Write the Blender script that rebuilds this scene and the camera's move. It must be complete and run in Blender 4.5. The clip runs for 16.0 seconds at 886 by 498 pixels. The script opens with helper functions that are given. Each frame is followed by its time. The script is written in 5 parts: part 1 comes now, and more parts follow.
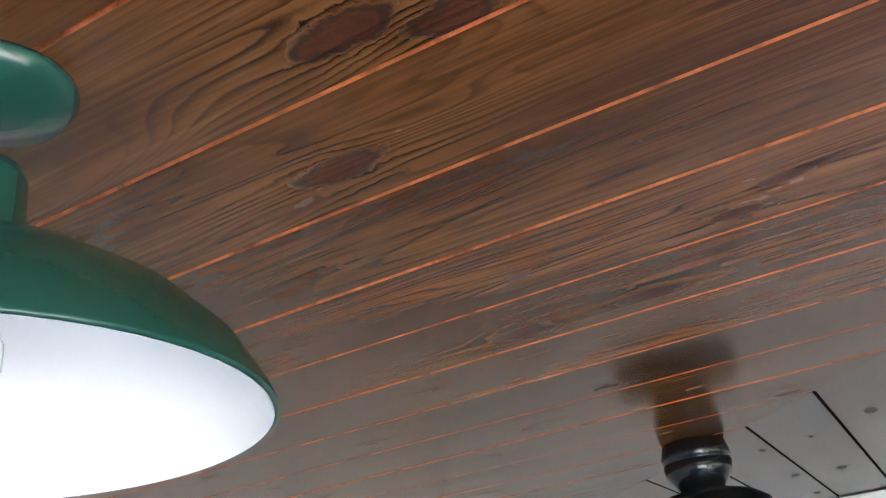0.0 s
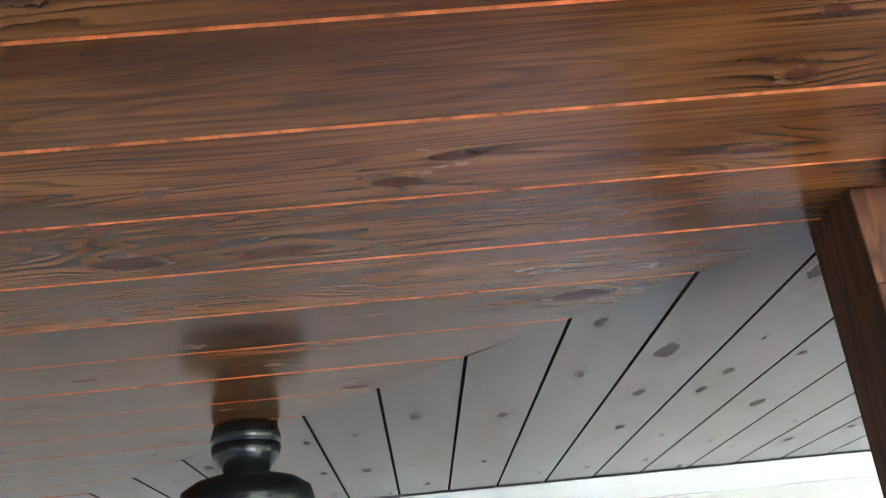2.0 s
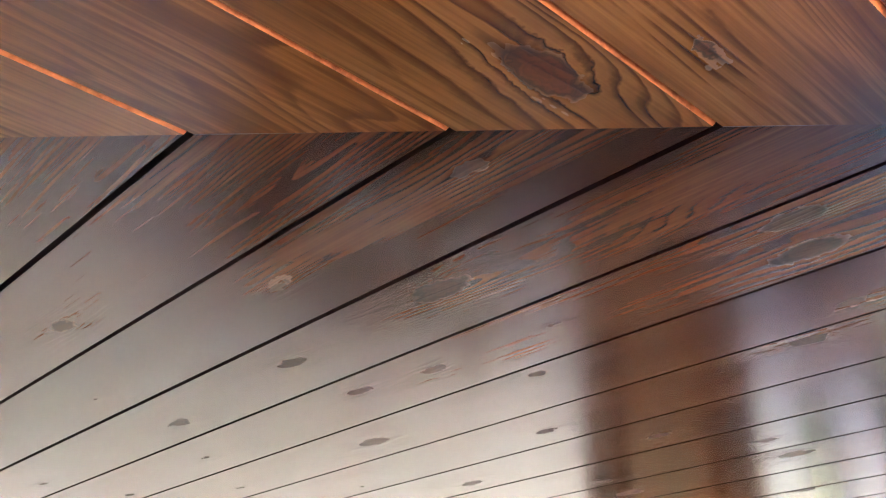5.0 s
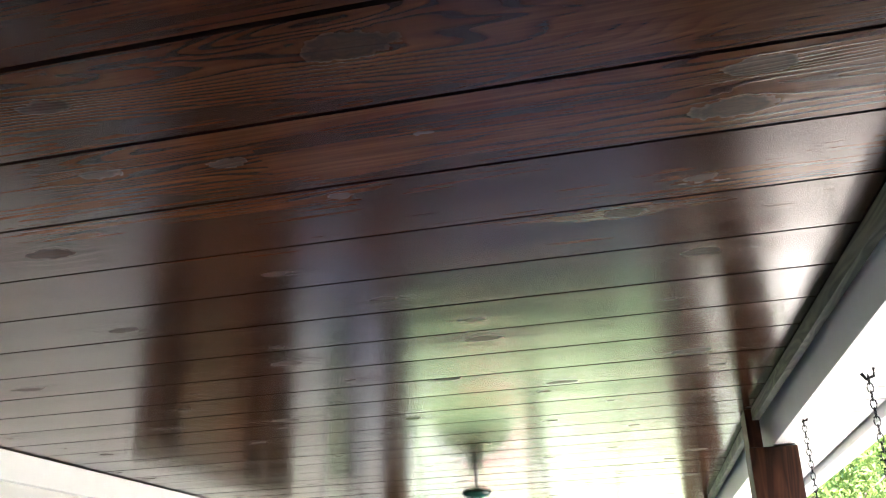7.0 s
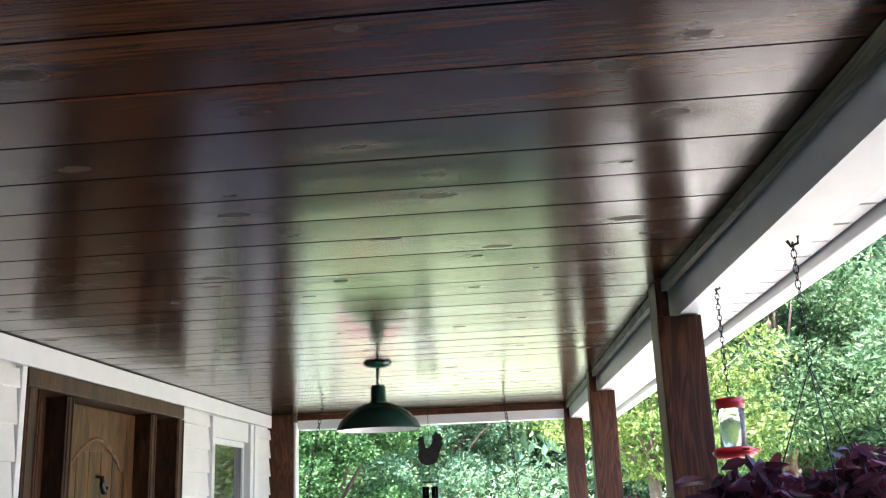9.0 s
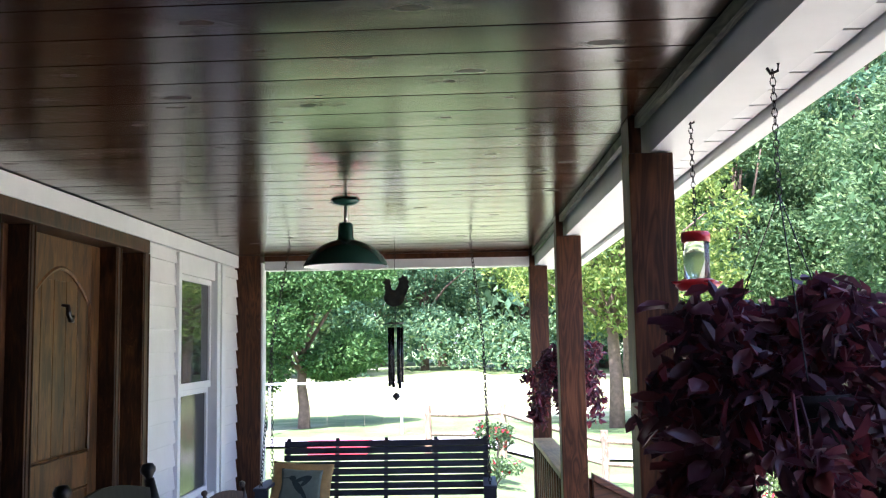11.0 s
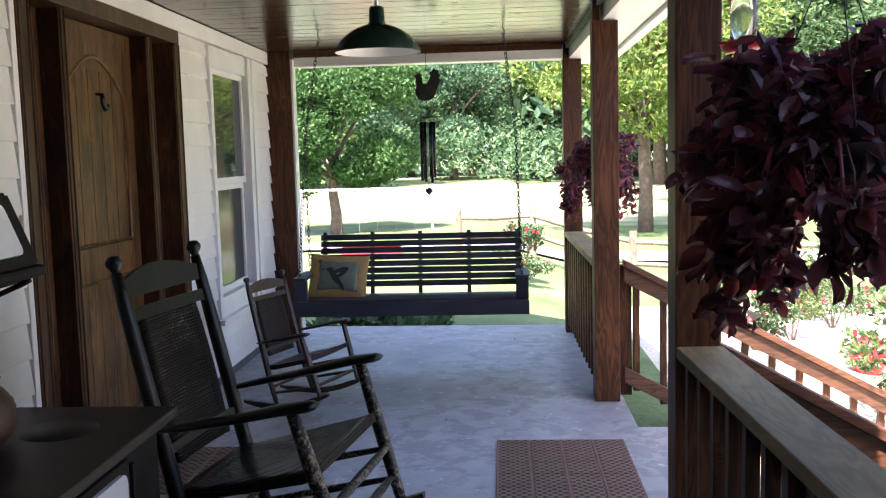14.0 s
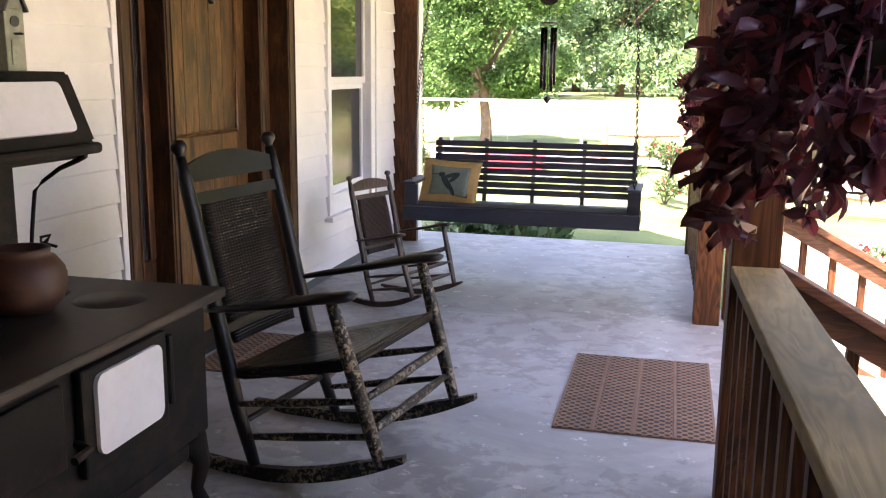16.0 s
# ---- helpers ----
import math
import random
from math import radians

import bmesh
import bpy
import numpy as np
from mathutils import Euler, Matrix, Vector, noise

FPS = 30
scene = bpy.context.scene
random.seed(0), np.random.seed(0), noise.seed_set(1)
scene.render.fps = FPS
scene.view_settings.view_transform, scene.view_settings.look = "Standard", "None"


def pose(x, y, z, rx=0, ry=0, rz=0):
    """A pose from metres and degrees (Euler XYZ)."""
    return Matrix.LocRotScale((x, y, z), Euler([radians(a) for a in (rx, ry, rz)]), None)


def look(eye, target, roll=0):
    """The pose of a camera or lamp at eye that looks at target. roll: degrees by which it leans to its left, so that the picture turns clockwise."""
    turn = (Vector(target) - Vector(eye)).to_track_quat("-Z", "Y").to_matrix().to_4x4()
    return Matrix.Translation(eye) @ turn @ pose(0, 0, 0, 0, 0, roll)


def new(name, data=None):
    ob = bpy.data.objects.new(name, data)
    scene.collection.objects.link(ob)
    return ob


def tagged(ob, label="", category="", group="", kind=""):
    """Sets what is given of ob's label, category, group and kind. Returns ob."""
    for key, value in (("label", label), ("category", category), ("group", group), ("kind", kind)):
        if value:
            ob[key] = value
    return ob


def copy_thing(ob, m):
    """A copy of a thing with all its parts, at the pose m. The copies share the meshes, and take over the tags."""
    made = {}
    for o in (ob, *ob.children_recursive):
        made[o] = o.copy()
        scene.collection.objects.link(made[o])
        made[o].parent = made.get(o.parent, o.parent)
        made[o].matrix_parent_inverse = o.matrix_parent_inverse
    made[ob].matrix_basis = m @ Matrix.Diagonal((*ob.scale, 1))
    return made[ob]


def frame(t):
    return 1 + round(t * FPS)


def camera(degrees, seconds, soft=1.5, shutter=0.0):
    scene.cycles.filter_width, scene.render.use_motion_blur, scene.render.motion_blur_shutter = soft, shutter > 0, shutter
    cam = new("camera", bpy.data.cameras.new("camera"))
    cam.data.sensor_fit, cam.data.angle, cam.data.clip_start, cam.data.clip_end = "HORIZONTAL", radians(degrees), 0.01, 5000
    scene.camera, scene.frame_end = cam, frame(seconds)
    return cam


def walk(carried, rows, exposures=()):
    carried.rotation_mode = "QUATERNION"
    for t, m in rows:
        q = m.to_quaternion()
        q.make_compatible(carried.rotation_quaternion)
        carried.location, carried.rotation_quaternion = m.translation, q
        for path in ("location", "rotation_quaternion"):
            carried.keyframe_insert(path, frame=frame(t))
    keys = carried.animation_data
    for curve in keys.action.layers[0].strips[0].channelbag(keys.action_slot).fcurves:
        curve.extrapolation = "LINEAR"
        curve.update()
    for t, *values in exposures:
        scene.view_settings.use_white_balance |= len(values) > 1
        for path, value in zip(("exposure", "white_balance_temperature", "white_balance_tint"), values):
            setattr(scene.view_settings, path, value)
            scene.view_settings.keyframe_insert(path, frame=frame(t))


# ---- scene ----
DEG = 51.05
cam = camera(DEG, 16.0, soft=1.2)
PATH = [
    (0, look((3.819, -0.434, 1.746), (2.193, -1.210, 2.614), -7.22)),
    (0.5, look((3.806, -0.491, 1.738), (2.064, -1.021, 2.564), -8.38)),
    (1, look((3.812, -0.531, 1.738), (2.015, -0.871, 2.548), -7.92)),
    (1.5, look((3.790, -0.548, 1.733), (1.957, -0.660, 2.525), -7.86)),
    (2, look((3.749, -0.580, 1.721), (1.909, -0.439, 2.492), -6.22)),
    (2.5, look((3.721, -0.601, 1.716), (1.915, -0.303, 2.522), -5.39)),
    (3, look((3.597, -0.628, 1.698), (1.829, -0.201, 2.531), -4.43)),
    (3.2, look((3.515, -0.624, 1.687), (1.771, -0.191, 2.566), -3.84)),
    (5.3, look((2.517, -0.820, 1.706), (1.439, 0.582, 2.639), -0.41)),
    (5.5, look((2.417, -0.849, 1.706), (1.477, 0.653, 2.633), -1.33)),
    (6, look((2.245, -0.918, 1.702), (1.572, 0.778, 2.521), -1.92)),
    (6.5, look((2.162, -0.891, 1.673), (1.716, 0.872, 2.504), -1.23)),
    (7, look((2.101, -0.768, 1.678), (1.724, 1.051, 2.420), -2.12)),
    (7.5, look((2.003, -0.767, 1.652), (1.790, 1.096, 2.346), -3.94)),
    (8, look((1.931, -0.798, 1.626), (1.782, 1.099, 2.244), -3.08)),
    (8.5, look((1.904, -0.811, 1.621), (1.815, 1.098, 2.210), -2.90)),
    (9, look((1.911, -0.796, 1.607), (1.793, 1.134, 2.115), -2.33)),
    (9.2, look((1.904, -0.793, 1.596), (1.807, 1.148, 2.071), -2.27)),
    (11.3, look((1.904, -0.739, 1.524), (1.838, 1.254, 1.683), -0.94)),
    (11.5, look((1.903, -0.737, 1.514), (1.825, 1.258, 1.645), -1.01)),
    (12, look((1.903, -0.733, 1.489), (1.784, 1.262, 1.547), -1.55)),
    (12.5, look((1.902, -0.733, 1.471), (1.778, 1.263, 1.454), -1.09)),
    (13, look((1.889, -0.735, 1.453), (1.791, 1.261, 1.377), -0.63)),
    (13.5, look((1.873, -0.740, 1.433), (1.763, 1.253, 1.304), -1.15)),
    (14, look((1.874, -0.742, 1.416), (1.742, 1.243, 1.215), -1.48)),
    (14.5, look((1.907, -0.730, 1.394), (1.708, 1.241, 1.120), -1.34)),
    (15, look((2.013, -0.714, 1.373), (1.679, 1.232, 1.052), -0.36)),
    (15.5, look((2.134, -0.697, 1.359), (1.709, 1.223, 0.998), 0.46)),
    (16, look((2.220, -0.655, 1.362), (1.750, 1.252, 0.982), 0.60)),
]
EXPOSURES = [
    (0.0, 4.15, 5400, 27), (2.0, 4.35, 5300, 23), (3.2, 4.95, 5300, 23), (5.3, 5.35, 6050, 31), (6.0, 5.15, 6000, 31), (7.0, 3.82, 5800, 29), (8.0, 3.2, 5650, 30),
    (9.0, 3.25, 5600, 30), (11.5, 2.55, 5650, 30), (12.5, 2.38, 5800, 30), (14.0, 2.65, 6300, 30), (15.0, 2.88, 6900, 34), (16.0, 3.47, 7600, 36)]
walk(cam, PATH, EXPOSURES)

# ---- world and sun ----
SUN_AZ, SUN_EL = radians(192), radians(60)   # compass-like: 0 is +y, 90 is +x
world = bpy.data.worlds.new("world")
scene.world = world
world.use_nodes = True
wn = world.node_tree
bg = wn.nodes["Background"]
sky = wn.nodes.new("ShaderNodeTexSky")
sky.sky_type = 'NISHITA'
sky.sun_disc = False
sky.sun_elevation = SUN_EL
sky.sun_rotation = SUN_AZ
sky.dust_density = 2.0
wn.links.new(sky.outputs[0], bg.inputs[0])
bg.inputs[1].default_value = 0.15
sun_data = bpy.data.lights.new("sun", 'SUN')
sun_data.energy, sun_data.angle, sun_data.color = 5.0, radians(0.53), (1.0, 0.95, 0.86)
sun = new("sun", sun_data)
sun_dir = Vector((math.sin(SUN_AZ) * math.cos(SUN_EL), math.cos(SUN_AZ) * math.cos(SUN_EL), math.sin(SUN_EL)))
sun.matrix_world = look(sun_dir * 30, (0, 0, 0))


# ---- materials ----
class Nodes:
    """Short hand for one node material."""

    def __init__(self, name):
        self.m = bpy.data.materials.new(name)
        self.m.use_nodes = True
        self.t = self.m.node_tree
        self.p = self.t.nodes["Principled BSDF"]

    def n(self, kind, **values):
        node = self.t.nodes.new("ShaderNode" + kind)
        for key, value in values.items():
            node.inputs[key.replace("_", " ")].default_value = value
        return node

    def link(self, a, b):
        self.t.links.new(a, b)

    def coords(self, scale=(1, 1, 1), uv=False, rot=(0, 0, 0), shift=None):
        tc = self.n("TexCoord")
        mp = self.n("Mapping")
        mp.inputs["Scale"].default_value = scale
        mp.inputs["Rotation"].default_value = [radians(a) for a in rot]
        self.link(tc.outputs["UV" if uv else "Object"], mp.inputs[0])
        if shift:
            add = self.n("VectorMath")
            sc = self.n("VectorMath")
            sc.operation = 'SCALE'
            comb = self.n("CombineXYZ")
            self.link(shift, comb.inputs[0])
            self.link(shift, comb.inputs[1])
            self.link(comb.outputs[0], sc.inputs[0])
            sc.inputs["Scale"].default_value = 37.0
            self.link(mp.outputs[0], add.inputs[0])
            self.link(sc.outputs[0], add.inputs[1])
            return add.outputs[0]
        return mp.outputs[0]

    def noise(self, vec, scale, detail=4.0, rough=0.55, dist=0.0):
        node = self.n("TexNoise", Scale=scale, Detail=detail, Roughness=rough, Distortion=dist)
        self.link(vec, node.inputs["Vector"])
        return node.outputs[0]

    def ramp(self, fac, stops):
        node = self.n("ValToRGB")
        e = node.color_ramp.elements
        for k in range(len(stops) - 2):
            e.new((k + 1) / (len(stops) - 1))
        for k in range(len(stops) - 1, -1, -1):
            e[k].position = max(e[k].position, stops[k][0])
        for item, (pos, col) in zip(e, stops):
            item.position = pos
            item.color = (*col, 1) if len(col) == 3 else col
        self.link(fac, node.inputs[0])
        return node.outputs[0]

    def mix(self, fac, a, b, blend='MIX'):
        node = self.n("Mix")
        node.data_type, node.blend_type = 'RGBA', blend
        for value, sock in ((fac, node.inputs[0]), (a, node.inputs[6]), (b, node.inputs[7])):
            if isinstance(value, (int, float)):
                sock.default_value = value
            elif isinstance(value, tuple):
                sock.default_value = (*value, 1)
            else:
                self.link(value, sock)
        return node.outputs[2]

    def math(self, op, a, b=0.5):
        node = self.n("Math")
        node.operation = op
        for value, sock in ((a, node.inputs[0]), (b, node.inputs[1])):
            if isinstance(value, (int, float)):
                sock.default_value = value
            else:
                self.link(value, sock)
        return node.outputs[0]

    def bump(self, height, strength=0.2, distance=0.002):
        node = self.n("Bump", Strength=strength, Distance=distance)
        self.link(height, node.inputs["Height"])
        self.link(node.outputs[0], self.p.inputs["Normal"])

    def set(self, color=None, rough=None, metal=None, spec=None, coat=None):
        for value, key in ((color, "Base Color"), (rough, "Roughness"), (metal, "Metallic"), (spec, "Specular IOR Level"), (coat, "Coat Weight")):
            if value is None:
                continue
            if isinstance(value, tuple):
                self.p.inputs[key].default_value = (*value, 1)
            elif isinstance(value, (int, float)):
                self.p.inputs[key].default_value = value
            else:
                self.link(value, self.p.inputs[key])
        return self.m


def wood(name, dark, mid, light, rough=0.35, uv=False, along=(1, 0, 0), knots=True, contrast=1.0, worn=None, grain=1.0, spec=0.5, coat=0.0, blotchy=False):
    """Stained wood. Grain runs along one axis of the object, or along U."""
    N = Nodes(name)
    stretch = [1.0 if a else 8.0 for a in along]
    if uv:
        stretch = [0.5, 4.2, 1.0]
        rnd = N.n("NewGeometry").outputs["Random Per Island"]
        base = N.coords((1, 1, 1), True, shift=rnd)
    else:
        rnd = N.n("ObjectInfo").outputs["Random"]
        base = N.coords((1, 1, 1), False, shift=rnd)
    st = N.n("VectorMath")
    st.operation = 'MULTIPLY'
    N.link(base, st.inputs[0])
    st.inputs[1].default_value = stretch
    vec = st.outputs[0]
    # knots: sparse cells that bend the grain round them
    if knots:
        vm = N.n("VectorMath")
        vm.operation = 'MULTIPLY'
        N.link(base, vm.inputs[0])
        vm.inputs[1].default_value = [2.1 if a else 4.7 for a in (along if not uv else (1, 0, 0))]
        vor = N.n("TexVoronoi", Scale=1.0, Randomness=1.0)
        if uv:
            vor.voronoi_dimensions = '2D'
        N.link(vm.outputs[0], vor.inputs["Vector"])
        kd = N.math('ADD', vor.outputs["Distance"], N.math('MULTIPLY', N.math('SUBTRACT', N.noise(base, 16.0, 2.0), 0.5), 0.09))
        knot = N.ramp(kd, [(0.085, (1, 1, 1)), (0.13, (0.42, 0.42, 0.42)), (0.30, (0, 0, 0))])
        some = N.n("SeparateColor")
        N.link(vor.outputs["Color"], some.inputs[0])
        knot = N.math('MULTIPLY', knot, N.math('GREATER_THAN', some.outputs[0], 0.45))
        swirl = N.math('MULTIPLY', knot, 1.6)
        addv = N.n("VectorMath")
        comb = N.n("CombineXYZ")
        for i in range(3):
            N.link(swirl, comb.inputs[i])
        N.link(vec, addv.inputs[0])
        N.link(comb.outputs[0], addv.inputs[1])
        vec = addv.outputs[0]
    wave = N.n("TexNoise", Scale=1.6 * grain, Detail=2.0, Roughness=0.5, Distortion=1.3)
    N.link(vec, wave.inputs["Vector"])
    rings = N.math('PINGPONG', N.math('MULTIPLY', wave.outputs[0], 7.0), 0.5)
    fine = N.noise(vec, 6.0, 5.0, 0.6, 0.4)
    g = N.math('ADD', N.math('MULTIPLY', rings, 1.15 * contrast), N.math('MULTIPLY', fine, 0.38))
    col = N.ramp(g, [(0.22, dark), (0.5, mid), (0.85, light)])
    blotch = N.ramp(N.noise(base, 3.2, 3.0), [(0.3, (0.55, 0.55, 0.55)), (0.7, (1.25, 1.25, 1.25))])
    col = N.mix(0.75, col, blotch, 'MULTIPLY')
    if blotchy:
        st2 = N.n("VectorMath")
        st2.operation = 'MULTIPLY'
        N.link(base, st2.inputs[0])
        st2.inputs[1].default_value = [2.2 if a else 9.0 for a in along]
        stain = N.ramp(N.noise(st2.outputs[0], 1.8, 4.0, 0.6, 0.8), [(0.36, (0.22, 0.2, 0.2)), (0.50, (0.85, 0.85, 0.85)), (0.68, (1.35, 1.3, 1.2))])
        col = N.mix(0.85, col, stain, 'MULTIPLY')
    tone = N.ramp(rnd, [(0.0, (0.72, 0.72, 0.74)), (0.5, (1, 1, 1)), (1.0, (1.25, 1.18, 1.1))])
    col = N.mix(0.8, col, tone, 'MULTIPLY')
    if knots:
        col = N.mix(N.math('MULTIPLY', knot, 0.85), col, tuple(c * 0.35 for c in dark))
    r = N.math('ADD', rough - 0.09, N.math('MULTIPLY', fine, 0.2))
    if worn:
        wear = N.math('MULTIPLY', N.ramp(N.noise(base, 62.0, 5.0, 0.7), [(0.50, (0, 0, 0)), (0.57, (1, 1, 1))]), N.ramp(N.noise(base, 6.0, 3.0), [(0.36, (0, 0, 0)), (0.6, (1, 1, 1))]))
        col = N.mix(N.math('MULTIPLY', wear, worn[1]), col, worn[0])
        r = N.math('ADD', r, N.math('MULTIPLY', wear, 0.2))
    N.bump(N.math('ADD', fine, N.math('MULTIPLY', rings, 0.5)), 0.12, 0.002)
    return N.set(col, r, spec=spec, coat=coat)


def ceiling_wood(name, deep, knot_red, dark, mid, light, rough=0.2, spec=0.4, fine_depth=0.03):
    """Varnished pine boards along U. The grain lines part round the knots, whose places come with the boards' second map."""
    N = Nodes(name)
    rnd = N.n("NewGeometry").outputs["Random Per Island"]
    base = N.coords((1, 1, 1), True, shift=rnd)

    def scaled(vec, k):
        node = N.n("VectorMath")
        node.operation = 'MULTIPLY'
        N.link(vec, node.inputs[0])
        node.inputs[1].default_value = k
        return node.outputs[0]

    def layer(uv_name):
        node = N.n("UVMap")
        node.uv_map = uv_name
        sp = N.n("SeparateXYZ")
        N.link(node.outputs[0], sp.inputs[0])
        return sp.outputs[0], sp.outputs[1]

    du, dv = layer("knot")
    size, odd = layer("kind")
    tu, tv = layer("twin")
    wu = N.math('MULTIPLY', N.math('SUBTRACT', N.noise(base, 34.0, 3.0, 0.6), 0.5), 0.066)
    wv = N.math('MULTIPLY', N.math('SUBTRACT', N.noise(base, 51.0, 3.0, 0.6), 0.5), 0.026)

    def far(u, v):
        u = N.math('MULTIPLY', N.math('ADD', u, wu), 0.46)
        v = N.math('ADD', v, wv)
        return N.math('SQRT', N.math('ADD', N.math('MULTIPLY', u, u), N.math('MULTIPLY', v, v)))

    def ratio(d):
        return N.math('DIVIDE', d, N.math('MAXIMUM', size, 0.004))

    d = far(du, dv)
    rel = ratio(d)
    rel2 = N.math('MULTIPLY', ratio(far(tu, tv)), 1.15)
    both = N.math('MINIMUM', rel, rel2)
    part_by = N.math('DIVIDE', 1.0, N.math('MAXIMUM', N.math('MULTIPLY', rel, rel), 1.0))
    fade = N.ramp(d, [(0.02, (1, 1, 1)), (0.10, (0, 0, 0))])
    flow = N.math('MULTIPLY', N.math('MULTIPLY', dv, part_by), fade)
    across = N.n("SeparateXYZ")
    N.link(base, across.inputs[0])
    low = N.noise(scaled(base, (0.62, 5.2, 1.0)), 1.3, 2.0, 0.5, 0.6)
    phase = N.math('ADD', N.math('MULTIPLY', N.math('SUBTRACT', across.outputs[1], flow), 58.0), N.math('MULTIPLY', low, 24.0))
    fr = N.math('FRACT', phase)
    line = N.ramp(fr, [(0.0, (0, 0, 0)), (0.45, (0.15, 0.15, 0.15)), (0.86, (1, 1, 1)), (1.0, (0, 0, 0))])
    near = N.ramp(N.math('DIVIDE', both, 6.0), [(0.16, (1, 1, 1)), (0.42, (0.62, 0.62, 0.62)), (1.0, (0, 0, 0))])
    patch = N.ramp(N.noise(scaled(base, (0.8, 2.6, 1.0)), 1.5, 2.0), [(0.46, (0.04, 0.04, 0.04)), (0.70, (0.5, 0.5, 0.5))])
    where = N.math('MAXIMUM', patch, near)
    fine = N.noise(scaled(base, (1.6, 75.0, 1.0)), 2.0, 3.0, 0.6, 0.2)
    soft = N.noise(scaled(base, (0.7, 3.2, 1.0)), 2.2, 4.0, 0.55)
    g = N.math('SUBTRACT', N.math('ADD', N.math('MULTIPLY', fine, 0.42), N.math('MULTIPLY', soft, 0.75)), N.math('MULTIPLY', N.math('MULTIPLY', line, where), 0.48))
    col = N.ramp(g, [(0.18, dark), (0.52, mid), (0.86, light)])
    tone = N.ramp(rnd, [(0.0, (0.70, 0.66, 0.64)), (0.5, (1, 1, 1)), (1.0, (1.25, 1.18, 1.08))])
    col = N.mix(0.85, col, tone, 'MULTIPLY')
    # dark stain gathered beside some knots, pale resin streaks beside others
    smear = N.math('MULTIPLY', near, N.ramp(N.noise(scaled(base, (7.0, 22.0, 1.0)), 1.3, 3.0, 0.6), [(0.42, (0, 0, 0)), (0.75, (1, 1, 1))]))
    col = N.mix(N.math('MULTIPLY', N.math('MULTIPLY', smear, N.math('GREATER_THAN', odd, 0.45)), 0.75), col, deep)
    col = N.mix(N.math('MULTIPLY', N.math('MULTIPLY', smear, N.math('LESS_THAN', odd, 0.45)), 0.45), col, light)
    halo = N.math('MULTIPLY', N.math('MULTIPLY', near, N.math('SUBTRACT', 1.0, line)), 0.42)
    col = N.mix(halo, col, light)
    core = N.ramp(N.math('DIVIDE', both, 2.0), [(0.42, (1, 1, 1)), (0.5, (0, 0, 0))])
    rim = N.ramp(N.math('DIVIDE', both, 2.0), [(0.36, (0, 0, 0)), (0.47, (1, 1, 1)), (0.62, (0, 0, 0))])
    inner = N.ramp(N.math('FRACT', N.math('MULTIPLY', both, 3.4)), [(0.0, knot_red), (0.8, tuple(c * 0.45 for c in knot_red)), (1.0, knot_red)])
    col = N.mix(N.math('MULTIPLY', core, 0.75), col, inner)
    col = N.mix(N.math('MULTIPLY', rim, 0.85), col, deep)
    wave = N.noise(scaled(base, (1.3, 4.5, 1.0)), 1.1, 1.0)
    relief = N.math('ADD', wave, N.math('MULTIPLY', fine, fine_depth))
    relief = N.math('ADD', relief, N.math('MULTIPLY', N.math('MULTIPLY', near, line), 0.10))
    relief = N.math('ADD', relief, N.math('MULTIPLY', smear, 0.22))
    N.bump(relief, 1.0, 0.0017)
    dull = N.math('MINIMUM', N.math('ADD', N.math('MAXIMUM', core, rim), N.math('MULTIPLY', smear, 0.5)), 1.0)
    shine = N.math('SUBTRACT', 1.0, N.math('MULTIPLY', dull, 0.4))
    return N.set(col, N.math('ADD', N.math('ADD', rough, N.math('MULTIPLY', soft, 0.12)), N.math('MULTIPLY', dull, 0.22)), spec=N.math('MULTIPLY', shine, spec))


def paint(name, color, rough=0.4, vary=0.12, dirt=None, scale=6.0, bump=0.05, metal=0.0):
    N = Nodes(name)
    v = N.coords()
    n1 = N.noise(v, scale, 5.0, 0.6)
    n2 = N.noise(v, scale * 11, 3.0, 0.6)
    lo = tuple(max(0.0, c * (1 - vary)) for c in color)
    hi = tuple(min(1.0, c * (1 + vary)) for c in color)
    col = N.ramp(n1, [(0.3, lo), (0.7, hi)])
    if dirt:
        d = N.ramp(N.noise(v, scale * 0.6, 6.0, 0.7), [(0.5, (0, 0, 0)), (0.68, (1, 1, 1))])
        col = N.mix(N.math('MULTIPLY', d, dirt[1]), col, dirt[0])
    N.bump(n2, bump, 0.002)
    return N.set(col, N.math('ADD', rough - 0.06, N.math('MULTIPLY', n1, 0.12)), metal=metal)


M = {}
# one stain for both runs; the light on each is put into its tone
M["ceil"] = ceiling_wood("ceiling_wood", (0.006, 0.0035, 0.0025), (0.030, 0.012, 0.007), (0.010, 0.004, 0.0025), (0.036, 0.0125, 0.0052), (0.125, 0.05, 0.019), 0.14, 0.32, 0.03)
M["ceil_lit"] = ceiling_wood("lit_red_ceiling_wood", (0.010, 0.004, 0.003), (0.06, 0.011, 0.006), (0.016, 0.0055, 0.002), (0.072, 0.0255, 0.0068), (0.22, 0.095, 0.027), 0.15, 0.38)
# orange bevels coloured brighter because they face the light; main run near black
M["groove_lit"] = paint("lit_orange_groove", (0.40, 0.12, 0.036), 0.6, 0.4, dirt=((0.06, 0.02, 0.01), 0.9), scale=34)
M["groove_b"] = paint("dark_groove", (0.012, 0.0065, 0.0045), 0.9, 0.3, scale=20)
for key in ("groove_lit", "groove_b"):
    M[key].node_tree.nodes["Principled BSDF"].inputs["Specular IOR Level"].default_value = 0.05
